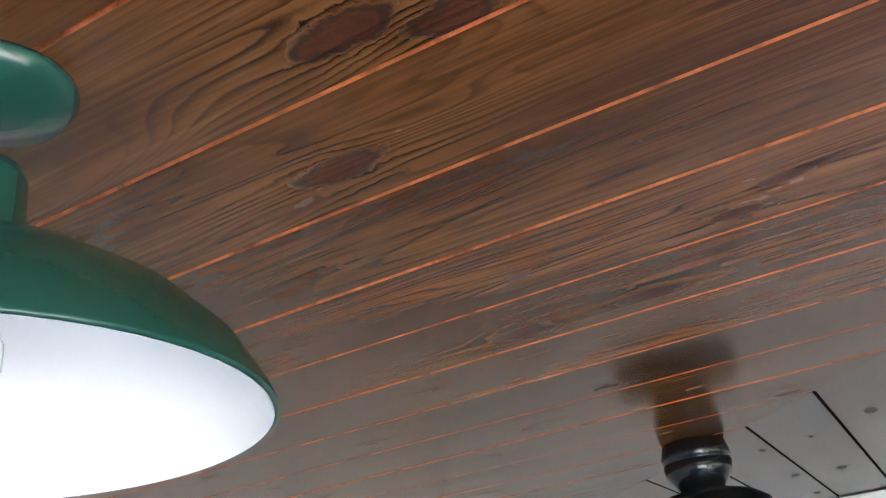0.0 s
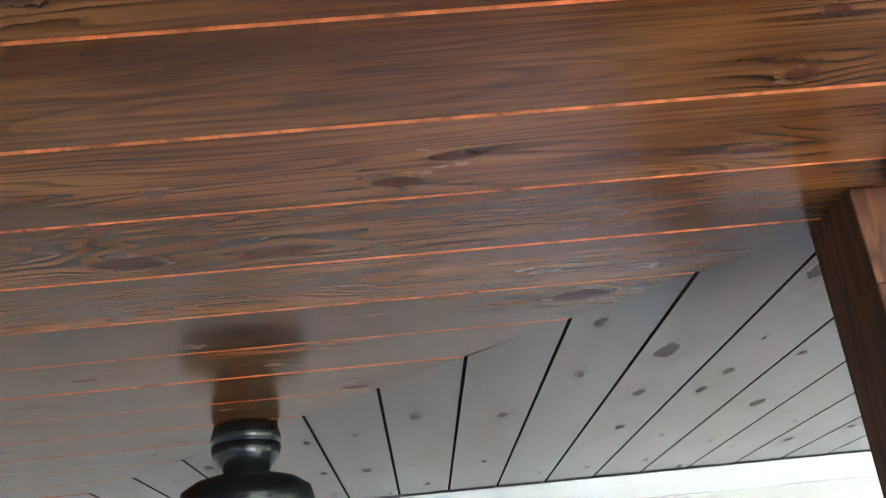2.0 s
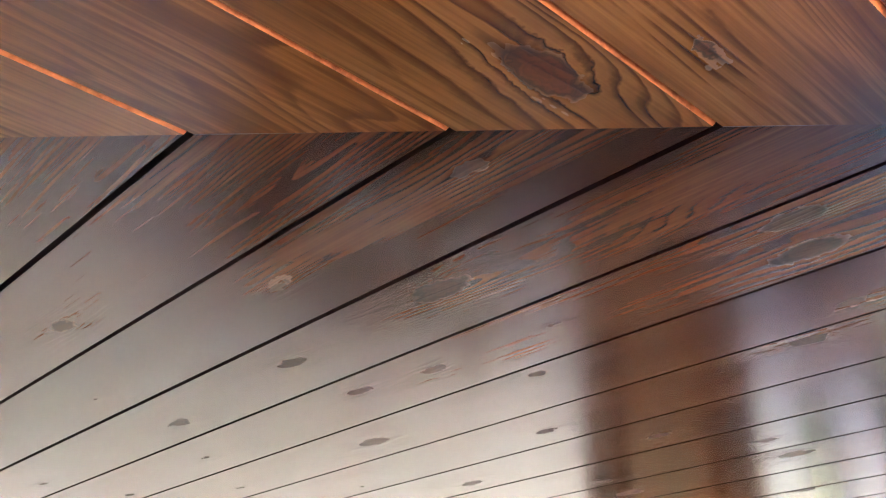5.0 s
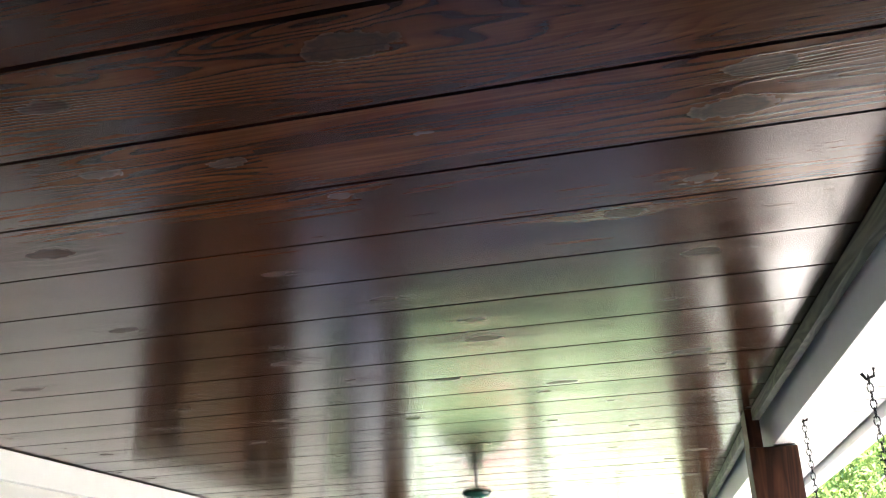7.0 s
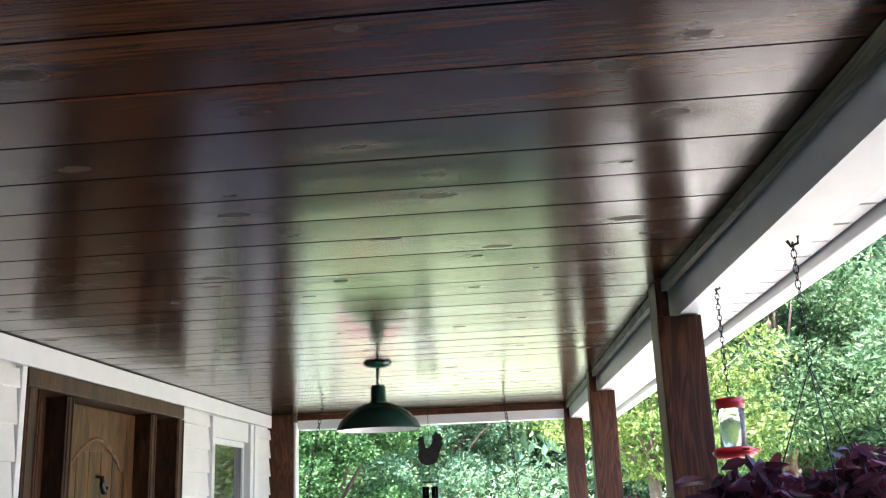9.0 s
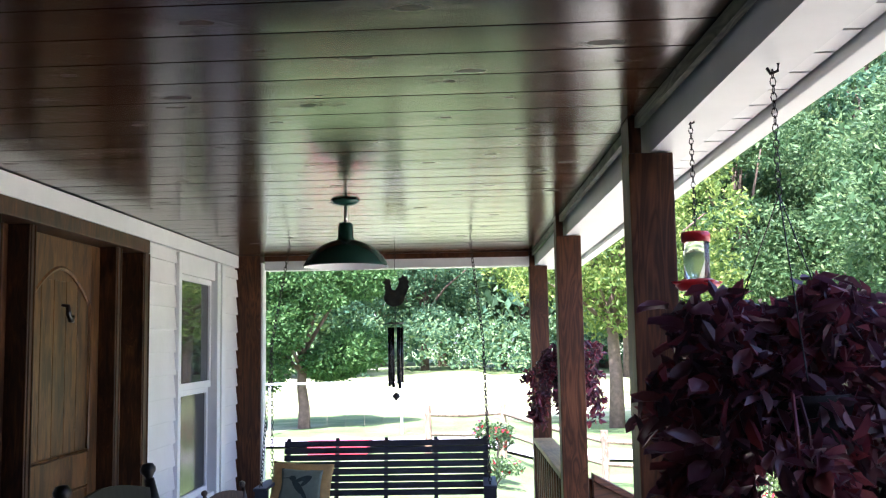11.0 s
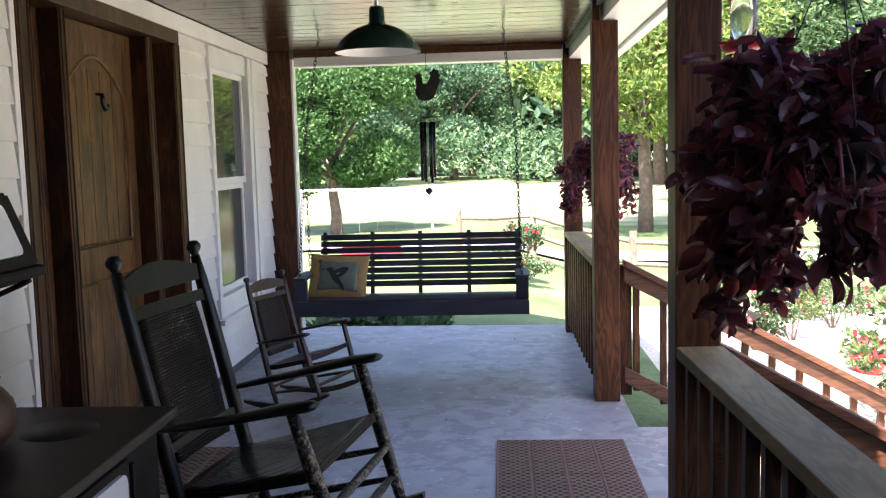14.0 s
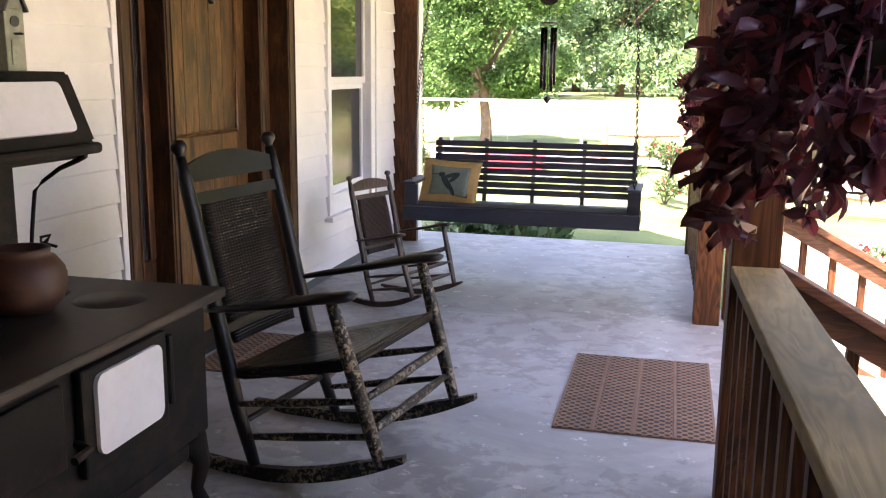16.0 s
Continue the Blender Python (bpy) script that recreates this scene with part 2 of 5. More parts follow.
M["post"] = wood("post_wood", (0.045, 0.016, 0.007), (0.105, 0.040, 0.0155), (0.19, 0.077, 0.031), rough=0.5, spec=0.25, along=(0, 0, 1), contrast=0.6)
M["rail_x"] = wood("rail_wood_across", (0.05, 0.018, 0.008), (0.12, 0.046, 0.019), (0.21, 0.088, 0.037), rough=0.5, along=(1, 0, 0), contrast=0.6)
M["rail_y"] = wood("rail_wood", (0.05, 0.022, 0.012), (0.11, 0.055, 0.03), (0.2, 0.11, 0.06), rough=0.4, along=(0, 1, 0))
M["cap"] = wood("rail_cap_wood", (0.23, 0.165, 0.065), (0.33, 0.24, 0.105), (0.40, 0.30, 0.15), rough=0.55, along=(0, 1, 0), contrast=0.5, spec=0.3, knots=False)
M["door"] = wood("door_wood", (0.11, 0.050, 0.016), (0.40, 0.215, 0.075), (0.66, 0.41, 0.165), rough=0.42, along=(0, 0, 1), contrast=0.1, spec=0.35, grain=0.8, blotchy=True)
M["frame"] = wood("door_frame_wood", (0.06, 0.023, 0.008), (0.25, 0.105, 0.036), (0.48, 0.23, 0.085), rough=0.45, along=(0, 0, 1), contrast=0.15, spec=0.35, blotchy=True)
M["green"] = wood("treated_board", (0.10, 0.11, 0.075), (0.20, 0.21, 0.14), (0.30, 0.31, 0.21), rough=0.6, along=(0, 1, 0), contrast=0.7)
M["white"] = paint("white_paint", (0.80, 0.80, 0.785), 0.4, 0.04)
M["siding"] = paint("white_siding", (0.80, 0.785, 0.75), 0.42, 0.05, dirt=((0.45, 0.42, 0.36), 0.18), scale=3.0)
M["beam"] = paint("beam_paint", (0.72, 0.72, 0.71), 0.4, 0.05)
M["found"] = paint("grey_foundation", (0.10, 0.11, 0.11), 0.8, 0.2)
M["black"] = paint("black_paint", (0.012, 0.012, 0.012), 0.35, 0.3)
M["iron"] = paint("cast_iron", (0.007, 0.0065, 0.006), 0.65, 0.4, dirt=((0.05, 0.03, 0.02), 0.5), scale=9, bump=0.2)
M["iron"].node_tree.nodes["Principled BSDF"].inputs["Specular IOR Level"].default_value = 0.22
M["roof"] = paint("roof_felt", (0.09, 0.085, 0.08), 0.9, 0.3, scale=20)


def concrete():
    N = Nodes("painted_concrete")
    v = N.coords()
    n1 = N.noise(v, 1.3, 6.0, 0.65, 0.6)
    n2 = N.noise(v, 7.0, 6.0, 0.7, 0.4)
    n3 = N.noise(v, 60.0, 3.0, 0.6)
    col = N.ramp(n1, [(0.3, (0.21, 0.213, 0.203)), (0.5, (0.315, 0.318, 0.305)), (0.72, (0.43, 0.432, 0.41))])
    worn = N.ramp(N.math('ADD', N.math('MULTIPLY', n1, 0.55), N.math('MULTIPLY', n2, 0.55)), [(0.545, (0, 0, 0)), (0.60, (1, 1, 1))])
    col = N.mix(N.math('MULTIPLY', worn, 0.5), col, (0.15, 0.142, 0.125))
    col = N.mix(N.ramp(N.noise(v, 11.0, 4.0, 0.7), [(0.62, (0, 0, 0)), (0.67, (1, 1, 1))]), col, (0.50, 0.50, 0.48))
    N.bump(N.math('ADD', n2, N.math('MULTIPLY', n3, 0.4)), 0.25, 0.003)
    return N.set(col, N.math('ADD', 0.28, N.math('MULTIPLY', n2, 0.3)))


M["concrete"] = concrete()


# ---- mesh helpers ----
def obj(name, bm, mats, parent=None, label="", smooth=False):
    me = bpy.data.meshes.new(name)
    bm.to_mesh(me)
    bm.free()
    for m in (mats if isinstance(mats, (list, tuple)) else [mats]):
        me.materials.append(m)
    if smooth:
        me.polygons.foreach_set("use_smooth", [True] * len(me.polygons))
    ob = new(name, me)
    if parent:
        ob.parent = parent
    if label:
        ob["label"] = label
    return ob


def part(name, bm, material, parent, label="", smooth=False):
    return obj(name, bm, material, parent, label, smooth)


def empty(name, m=None):
    ob = new(name)
    ob.empty_display_size = 0.1
    if m is not None:
        ob.matrix_basis = m
    return ob


def box(x0, x1, y0, y1, z0, z1, bev=0.0, bm=None):
    out = bm or bmesh.new()
    r = bmesh.ops.create_cube(out, size=1.0)
    bmesh.ops.transform(out, matrix=Matrix.Translation(((x0 + x1) / 2, (y0 + y1) / 2, (z0 + z1) / 2)) @ Matrix.Diagonal((x1 - x0, y1 - y0, z1 - z0, 1)), verts=r["verts"])
    if bev:
        edges = list({e for v in r["verts"] for e in v.link_edges})
        bmesh.ops.bevel(out, geom=edges, offset=bev, segments=2, affect='EDGES', profile=0.5)
    return out


def turned(bm, m):
    bmesh.ops.transform(bm, matrix=m, verts=bm.verts)
    return bm


def sweep(path, radii, sides=8, bm=None, closed=False):
    """A round tube along points; radii is one number or one per point."""
    out = bm or bmesh.new()
    pts = [Vector(p) for p in path]
    if isinstance(radii, (int, float)):
        radii = [radii] * len(pts)
    rings = []
    n = len(pts)
    for i, p in enumerate(pts):
        a, b = (pts[(i - 1) % n], pts[(i + 1) % n]) if closed else (pts[max(i - 1, 0)], pts[min(i + 1, n - 1)])
        d = (b - a).normalized()
        up = Vector((0, 0, 1)) if abs(d.z) < 0.9 else Vector((1, 0, 0))
        s = d.cross(up).normalized()
        u = s.cross(d)
        rings.append([out.verts.new(p + radii[i] * (math.cos(2 * math.pi * k / sides) * s + math.sin(2 * math.pi * k / sides) * u)) for k in range(sides)])
    for i in range(n if closed else n - 1):
        r0, r1 = rings[i], rings[(i + 1) % n]
        for k in range(sides):
            out.faces.new((r0[k], r0[(k + 1) % sides], r1[(k + 1) % sides], r1[k]))
    if not closed:
        out.faces.new(rings[0][::-1])
        out.faces.new(rings[-1])
    bmesh.ops.recalc_face_normals(out, faces=out.faces)
    return out


def lathe(profile, sides=32, bm=None, at=(0, 0, 0)):
    """Profile of (radius, z) turned about z."""
    out = bm or bmesh.new()
    rings = []
    for r, z in profile:
        if r < 1e-5:
            rings.append([out.verts.new((at[0], at[1], at[2] + z))])
        else:
            rings.append([out.verts.new((at[0] + r * math.cos(2 * math.pi * k / sides), at[1] + r * math.sin(2 * math.pi * k / sides), at[2] + z)) for k in range(sides)])
    for a, b in zip(rings, rings[1:]):
        for k in range(sides):
            q = [a[k % len(a)], a[(k + 1) % len(a)], b[(k + 1) % len(b)], b[k % len(b)]]
            q = list(dict.fromkeys(q))
            if len(q) > 2:
                out.faces.new(q)
    bmesh.ops.recalc_face_normals(out, faces=out.faces)
    return out


def slab_poly(outline, z0, z1, bm=None):
    """A flat plate from an outline in x, y."""
    out = bm or bmesh.new()
    lo = [out.verts.new((x, y, z0)) for x, y in outline]
    hi = [out.verts.new((x, y, z1)) for x, y in outline]
    out.faces.new(lo[::-1])
    out.faces.new(hi)
    for i in range(len(lo)):
        j = (i + 1) % len(lo)
        out.faces.new((lo[i], lo[j], hi[j], hi[i]))
    bmesh.ops.recalc_face_normals(out, faces=out.faces)
    return out


def structure(ob, label="", category=""):
    return tagged(ob, label, category, kind="structure")


# ---- the porch ----
H = 2.243          # ceiling over the slab
BW = 0.18876       # board width
X3 = 2.314         # where the mitre crosses the line y = 0 of the boards
WALL = 0.06        # face of the siding
SKEW = pose(0, 0, 0, 0, 0, -1.2)   # the ceiling boards run a little off the walls

structure(obj("floor", slab_poly([(-0.1, -2.6), (7.4, -2.6), (7.4, 0.28), (2.56, 0.28), (2.53, 6.86), (-0.1, 6.94)], -0.16, 0.0), M["concrete"]), "worn grey-blue painted concrete porch slab", "floor")


# knots that stand out in the boards: x, y and radius
KNOTS_MAIN = [
    (1.349, -0.287, 0.016), (1.843, 0.023, 0.026), (1.434, 0.219, 0.015), (1.466, 0.048, 0.015), (2.278, 0.182, 0.032), (2.252, 0.270, 0.024),
    (1.207, 0.45, 0.020), (1.606, 0.237, 0.016), (1.101, 0.856, 0.017), (1.783, 1.158, 0.020), (0.624, 1.226, 0.019), (1.513, 0.644, 0.010),
    (1.314, 1.208, 0.019), (2.233, 1.421, 0.022), (2.223, 0.462, 0.012), (1.072, 1.813, 0.020), (1.631, 1.481, 0.019), (1.653, 0.83, 0.011),
    (1.909, 1.623, 0.019), (1.696, -0.14, 0.010), (2.085, -0.169, 0.011)]
KNOTS_SIDE = [
    (3.301, -0.745, 0.026), (3.265, -0.661, 0.022), (3.125, -0.871, 0.026), (2.538, -0.927, 0.026), (2.548, -0.717, 0.019), (2.783, -0.478, 0.016),
    (2.728, -0.548, 0.017), (2.744, -0.841, 0.011), (2.744, -0.102, 0.013), (2.586, -0.253, 0.012), (2.915, -0.115, 0.012), (3.026, -0.114, 0.011),
    (2.369, -0.163, 0.028), (2.247, -0.237, 0.026), (2.38, -0.321, 0.010)]


def board_strip(bm, maps, rng, v0, v1, u0, ends, along_x, known, bev, lift):
    """One ceiling board from v0 to v1 across; it starts at u0, and its two long edges end at the two values of ends (the mitre)."""
    uv, kn, kd, tw = maps
    last = min(ends)
    spots = []
    for u, v, r in sorted(k for k in known if v0 < k[1] < v1 and u0 < k[0] < last + 0.1):
        if spots and u - spots[-1][0] < 0.22:
            spots[-1][3:] = [u, v]
        else:
            spots.append([u, v, r, u + 9.0, v])
    u = u0 + rng.uniform(0.1, 0.7)
    while u < last:
        if all(abs(u - k[0]) > 0.36 for k in spots):
            spots.append([u, rng.uniform(v0 + 0.03, v1 - 0.03), rng.choice((0.004, 0.005, 0.007, 0.009, 0.012, 0.016)), u + 9.0, v0])
        u += rng.uniform(0.3, 0.8)
    spots.sort()
    cuts = [u0] + [c for c in ((a[0] + b[0]) / 2 for a, b in zip(spots, spots[1:])) if u0 + 0.01 < c < last - 0.01]
    if not spots:
        spots = [[u0, v0, 0.004, u0 + 9.0, v0]]
    tilt, cup = rng.uniform(-0.0011, 0.0011), rng.uniform(-0.0002, 0.0007)
    t0 = bev / BW

    def row(t, z):
        end = ends[0] + (ends[1] - ends[0]) * t
        v = v0 + (v1 - v0) * t
        out = []
        for c in cuts + [end]:
            out.append(bm.verts.new((c, v, z) if along_x else (v, c, z)))
        return out

    def strip(ra, rb, index, smooth):
        for i in range(len(ra) - 1):
            f = bm.faces.new((ra[i], ra[i + 1], rb[i + 1], rb[i]))
            f.material_index, f.smooth = index, smooth
            um = (cuts[i] + (cuts[i + 1] if i + 1 < len(cuts) else last)) / 2
            k = min(spots, key=lambda q: abs(q[0] - um)) if len(cuts) < len(spots) else spots[i]
            odd = (k[0] * 7.31 + k[1] * 3.17) % 1.0
            for lp in f.loops:
                x, y = lp.vert.co.x, lp.vert.co.y
                pu, pv = (x, y) if along_x else (y, x)
                lp[uv].uv = (pu, pv)
                lp[kn].uv = (pu - k[0], pv - k[1])
                lp[kd].uv = (0.8 * k[2], odd)
                lp[tw].uv = (pu - k[3], pv - k[4])
            f.normal_update()
            if f.normal.z > 0:
                f.normal_flip()

    inner = []
    for j in range(5):
        t = t0 + (1 - 2 * t0) * j / 4
        inner.append(row(t, H + tilt * (t - 0.5) + cup * (2 * t - 1) ** 2))
    for a, b in zip(inner, inner[1:]):
        strip(a, b, 0, True)
    strip(row(0.0, H + lift), row(t0, H - 0.5 * tilt + cup), 1, False)
    strip(row(1 - t0, H + 0.5 * tilt + cup), row(1.0, H + lift), 1, False)


def board_maps(bm):
    return [bm.loops.layers.uv.new(n) for n in ("UVMap", "knot", "kind", "twin")]


def in_boards(knots, along_x):
    back = SKEW.inverted()
    pts = [(back @ Vector((x, y, 0)), r) for x, y, r in knots]
    return [(p.x, p.y, r) if along_x else (p.y, p.x, r) for p, r in pts]


XR, YN = 2.66, 0.34
bm = bmesh.new()
maps, rng, known = board_maps(bm), random.Random(21), in_boards(KNOTS_MAIN, True)
for k in range(-13, 37):
    y0, y1 = k * BW, (k + 1) * BW
    if y1 + X3 > 0.05:
        board_strip(bm, maps, rng, y0, y1, -0.35, (max(-0.34, min(XR, y0 + X3)), min(XR, y1 + X3)), True, known, 0.0040, 0.014)
turned(bm, SKEW)
structure(obj("ceiling", bm, [M["ceil"], M["groove_b"]]), "glossy stained pine board porch ceiling, shade put into its dark tone", "ceiling")
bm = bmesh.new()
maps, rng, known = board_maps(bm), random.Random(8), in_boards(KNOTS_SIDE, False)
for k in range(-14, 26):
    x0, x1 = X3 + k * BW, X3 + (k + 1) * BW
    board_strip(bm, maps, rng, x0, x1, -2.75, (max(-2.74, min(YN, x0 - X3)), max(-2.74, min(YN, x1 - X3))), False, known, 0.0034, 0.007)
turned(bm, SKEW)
structure(obj("ceiling_side", bm, [M["ceil_lit"], M["groove_lit"]]), "glossy red-brown pine board ceiling with orange grooves, both coloured brighter as lit", "ceiling")
# unseen roof slab, added so that no sun reaches the porch
structure(obj("roof_deck", slab_poly([(-7, -9), (7.6, -9), (7.6, 0.47), (2.80, 0.47), (2.80, 7.3), (-7, 7.3)], H + 0.16, H + 0.3), M["roof"]), "unseen dark roof slab added over the porch to block sun", "roof")
# unseen pitched roof over the house body, added to keep sun off the porch
bm = bmesh.new()
v = [bm.verts.new(p) for p in ((2.80, -9, 2.55), (2.80, 7.3, 2.55), (-3, 7.3, 4.6), (-3, -9, 4.6), (-8, 7.3, 2.5), (-8, -9, 2.5))]
for q in ((0, 1, 2, 3), (3, 2, 4, 5), (1, 4, 2), (0, 3, 5)):
    bm.faces.new([v[i] for i in q])
structure(obj("roof", bm, M["roof"]), "unseen dark pitched roof added to block sun", "roof")


# ---- walls ----
ROW = 0.137


def siding(parent, y0, y1, z0, z1, x=WALL, flip=None, start=0.0):
    """Lapped siding boards on a wall that faces +x; one mesh shared by equal lengths."""
    z = start
    while z < z1 - 0.005:
        lo, hi = max(z, z0), min(z + ROW, z1)
        if hi - lo > 0.01:
            t = lambda zz: 0.014 * (1 - (zz - z) / ROW)
            b = bmesh.new()
            prof = [(x - 0.012, lo), (x + t(lo), lo), (x + t(lo) * 1.0 + 0.001, lo + 0.006), (x + t(hi), hi), (x - 0.012, hi)]
            rings = [[b.verts.new((px, yy, pz)) for px, pz in prof] for yy in (y0, y1)]
            for i in range(5):
                j = (i + 1) % 5
                b.faces.new((rings[0][i], rings[0][j], rings[1][j], rings[1][i]))
            b.faces.new(rings[0])
            b.faces.new(rings[1][::-1])
            bmesh.ops.recalc_face_normals(b, faces=b.faces)
            if flip is not None:
                turned(b, flip)
            part("siding_board", b, M["siding"], parent)
        z += ROW


wall_w = structure(obj("wall_west", box(-0.16, WALL - 0.014, -2.5, 2.655, 0.0, 2.4), M["siding"]), "white lapped vinyl siding house wall", "wall")
box_b = bmesh.new()
for y0, y1, z0, z1 in ((4.425, 4.98, 0, 2.4), (4.98, 5.76, 0, 0.52), (4.98, 5.76, 2.02, 2.4), (5.76, 6.43, 0, 2.4), (2.655, 4.425, 2.135, 2.4)):
    box(-0.16, WALL - 0.014, y0, y1, z0, z1, bm=box_b)
wall_w2 = structure(obj("wall_west_far", box_b, M["siding"]), "white lapped siding wall with a window", "wall")
siding(wall_w, -2.35, 2.622, 0.06, 2.13)
siding(wall_w2, 4.428, 4.93, 0.06, 2.13)
siding(wall_w2, 4.93, 5.98, 0.06, 0.42)
siding(wall_w2, 5.98, 6.42, 0.06, 2.13)
wall_s = structure(obj("wall_south", box(-0.16, 7.4, -2.55, -2.37, 0.0, 2.4), M["siding"]), "white lapped siding house wall", "wall")
siding(wall_s, 0.08, 7.3, 0.06, 2.12, x=-2.35, flip=Matrix(((0, 1, 0, 0), (1, 0, 0, 0), (0, 0, 1, 0), (0, 0, 0, 1))))
structure(obj("wall_east", box(7.4, 7.55, -2.55, 0.3, -0.4, 2.4), M["siding"]), "plain white end wall", "wall")
# unseen walls, added so the house body blocks the sun
structure(obj("wall_back", box(-6.5, -6.3, -8.5, 6.43, -0.4, 2.5), M["siding"]), "unseen plain white wall added to close the house body", "wall")
structure(obj("wall_north", box(-6.5, -0.16, 6.28, 6.43, -0.4, 2.5), M["siding"]), "unseen plain white gable wall added to close the house body", "wall")
structure(obj("trim_frieze", box(WALL - 0.014, WALL + 0.02, -2.35, 6.42, 2.145, H - 0.004, 0.003), M["white"]), "white frieze board under the porch ceiling", "trim")
structure(obj("trim_frieze_south", box(0.085, 7.3, -2.36, -2.33, 2.13, H - 0.004, 0.003), M["white"]), "white frieze board", "trim")
structure(obj("trim_base", box(WALL - 0.03, WALL - 0.002, -2.35, 2.655, 0.0, 0.06), M["found"]), "dark grey foundation strip", "trim")
structure(obj("trim_base_far", box(WALL - 0.03, WALL - 0.002, 4.425, 6.43, 0.0, 0.06), M["found"]), "dark grey foundation strip", "trim")
structure(obj("trim_door_south", box(WALL - 0.014, WALL + 0.018, 2.625, 2.662, 0.0, 2.142, 0.003), M["white"]), "white trim strip beside the door", "trim")


# ---- front door with side lights ----
def glass_material(name, tint=(0.03, 0.035, 0.04)):
    N = Nodes(name)
    N.p.inputs["IOR"].default_value = 2.1
    return N.set(tint, 0.03, spec=0.6)


M["pane"] = glass_material("dark_window_glass")
M["screen"] = paint("window_screen", (0.012, 0.013, 0.014), 0.14, 0.15, scale=30)
M["brass"] = paint("black_iron", (0.01, 0.01, 0.01), 0.3, 0.2)

door_frame = structure(empty("door_1"), "dark-stained knotty wooden front door with side lights, closed", "door")
DX = WALL - 0.09
for name, y0, y1, z0, z1, x1 in (("casing", 2.665, 2.76, 0.0, 2.066, WALL + 0.022), ("casing", 4.325, 4.42, 0.0, 2.066, WALL + 0.022), ("casing", 2.665, 4.42, 2.068, 2.142, WALL + 0.024), ("mullion", 3.06, 3.12, 0.0, 2.066, WALL - 0.008), ("mullion", 4.01, 4.08, 0.0, 2.066, WALL - 0.008)):
    cas = part(name, box(DX - 0.06, x1, y0, y1, z0, z1, 0.004), M["frame"], door_frame)
    if z0 == 0.0:
        for yb in (y0 + 0.012, y1 - 0.012):
            part("bead", sweep([(x1 + 0.001, yb, 0.002), (x1 + 0.001, yb, z1 - 0.002)], 0.006, 6), M["frame"], cas)
part("threshold", box(DX - 0.06, WALL + 0.03, 2.76, 4.325, 0.0, 0.035, 0.004), M["black"], door_frame, "black door threshold")
for y0, y1 in ((2.76, 3.06), (4.08, 4.325)):
    sl = part("side_light", box(DX - 0.05, DX - 0.012, y0 + 0.002, y1 - 0.002, 0.036, 0.50, 0.004), M["frame"], door_frame)
    for a, b in ((y0 + 0.002, y0 + 0.05), (y1 - 0.05, y1 - 0.002)):
        part("stile", box(DX - 0.05, DX - 0.008, a, b, 0.502, 2.066, 0.004), M["frame"], sl)
    part("pane", box(DX - 0.04, DX - 0.03, y0 + 0.05, y1 - 0.05, 0.502, 2.066), M["pane"], sl, "dark glass pane")
# door leaf: stiles, rails, plank panels and the arched moulding
leaf = part("door_leaf", box(DX - 0.045, DX - 0.012, 3.124, 4.006, 0.04, 2.064, 0.003), M["door"], door_frame)


def arch_points(y0, y1, z0, z1, rise, n=14):
    pts = [(y0, z0), (y1, z0)]
    for i in range(n + 1):
        s = i / n
        pts.append((y1 + (y0 - y1) * s, z1 + rise * math.sin(math.pi * s)))
    return pts


def moulding(name, pts, parent, r=0.012):
    b = sweep([(DX - 0.008, y, z) for y, z in pts], r, 6, closed=True)
    part(name, b, M["door"], parent)


moulding("upper_moulding", arch_points(3.235, 3.895, 1.04, 1.75, 0.17), leaf)
moulding("lower_moulding", arch_points(3.235, 3.895, 0.17, 0.86, 0.0, 2), leaf)
for name, y0, y1, z0, z1 in (("stile", 3.126, 3.23, 0.045, 2.06), ("stile", 3.90, 4.004, 0.045, 2.06), ("cross_rail", 3.232, 3.898, 0.045, 0.165), ("cross_rail", 3.232, 3.898, 0.87, 1.03)):
    part(name, box(DX - 0.02, DX - 0.002, y0, y1, z0, z1, 0.003), M["door"], leaf)
b = bmesh.new()
top = [(3.232, 2.06), (3.898, 2.06)] + [(3.895 + (3.235 - 3.895) * i / 14, 1.76 + 0.17 * math.sin(math.pi * i / 14)) for i in range(15)]
f0 = [b.verts.new((DX - 0.002, y, z)) for y, z in top]
f1 = [b.verts.new((DX - 0.02, y, z)) for y, z in top]
b.faces.new(f0)
for i in range(len(top)):
    j = (i + 1) % len(top)
    b.faces.new((f0[i], f0[j], f1[j], f1[i]))
bmesh.ops.recalc_face_normals(b, faces=b.faces)
part("arched_rail", b, M["door"], leaf)
for i in range(5):
    for z0, z1 in ((0.175, 0.855), (1.045, 1.86)):
        part("panel_plank", box(DX - 0.02, DX - 0.009, 3.243 + i * 0.129, 3.243 + (i + 1) * 0.129 - 0.004, z0, z1, 0.003), M["door"], leaf)
knock = part("knocker", sweep([(DX + 0.002, 3.56, 1.745), (DX + 0.03, 3.56, 1.74), (DX + 0.034, 3.565, 1.70), (DX + 0.034, 3.58, 1.672), (DX + 0.034, 3.602, 1.67), (DX + 0.034, 3.612, 1.695)], [0.008, 0.012, 0.014, 0.013, 0.011, 0.008], 8), M["brass"], leaf, "black iron horseshoe knocker", True)

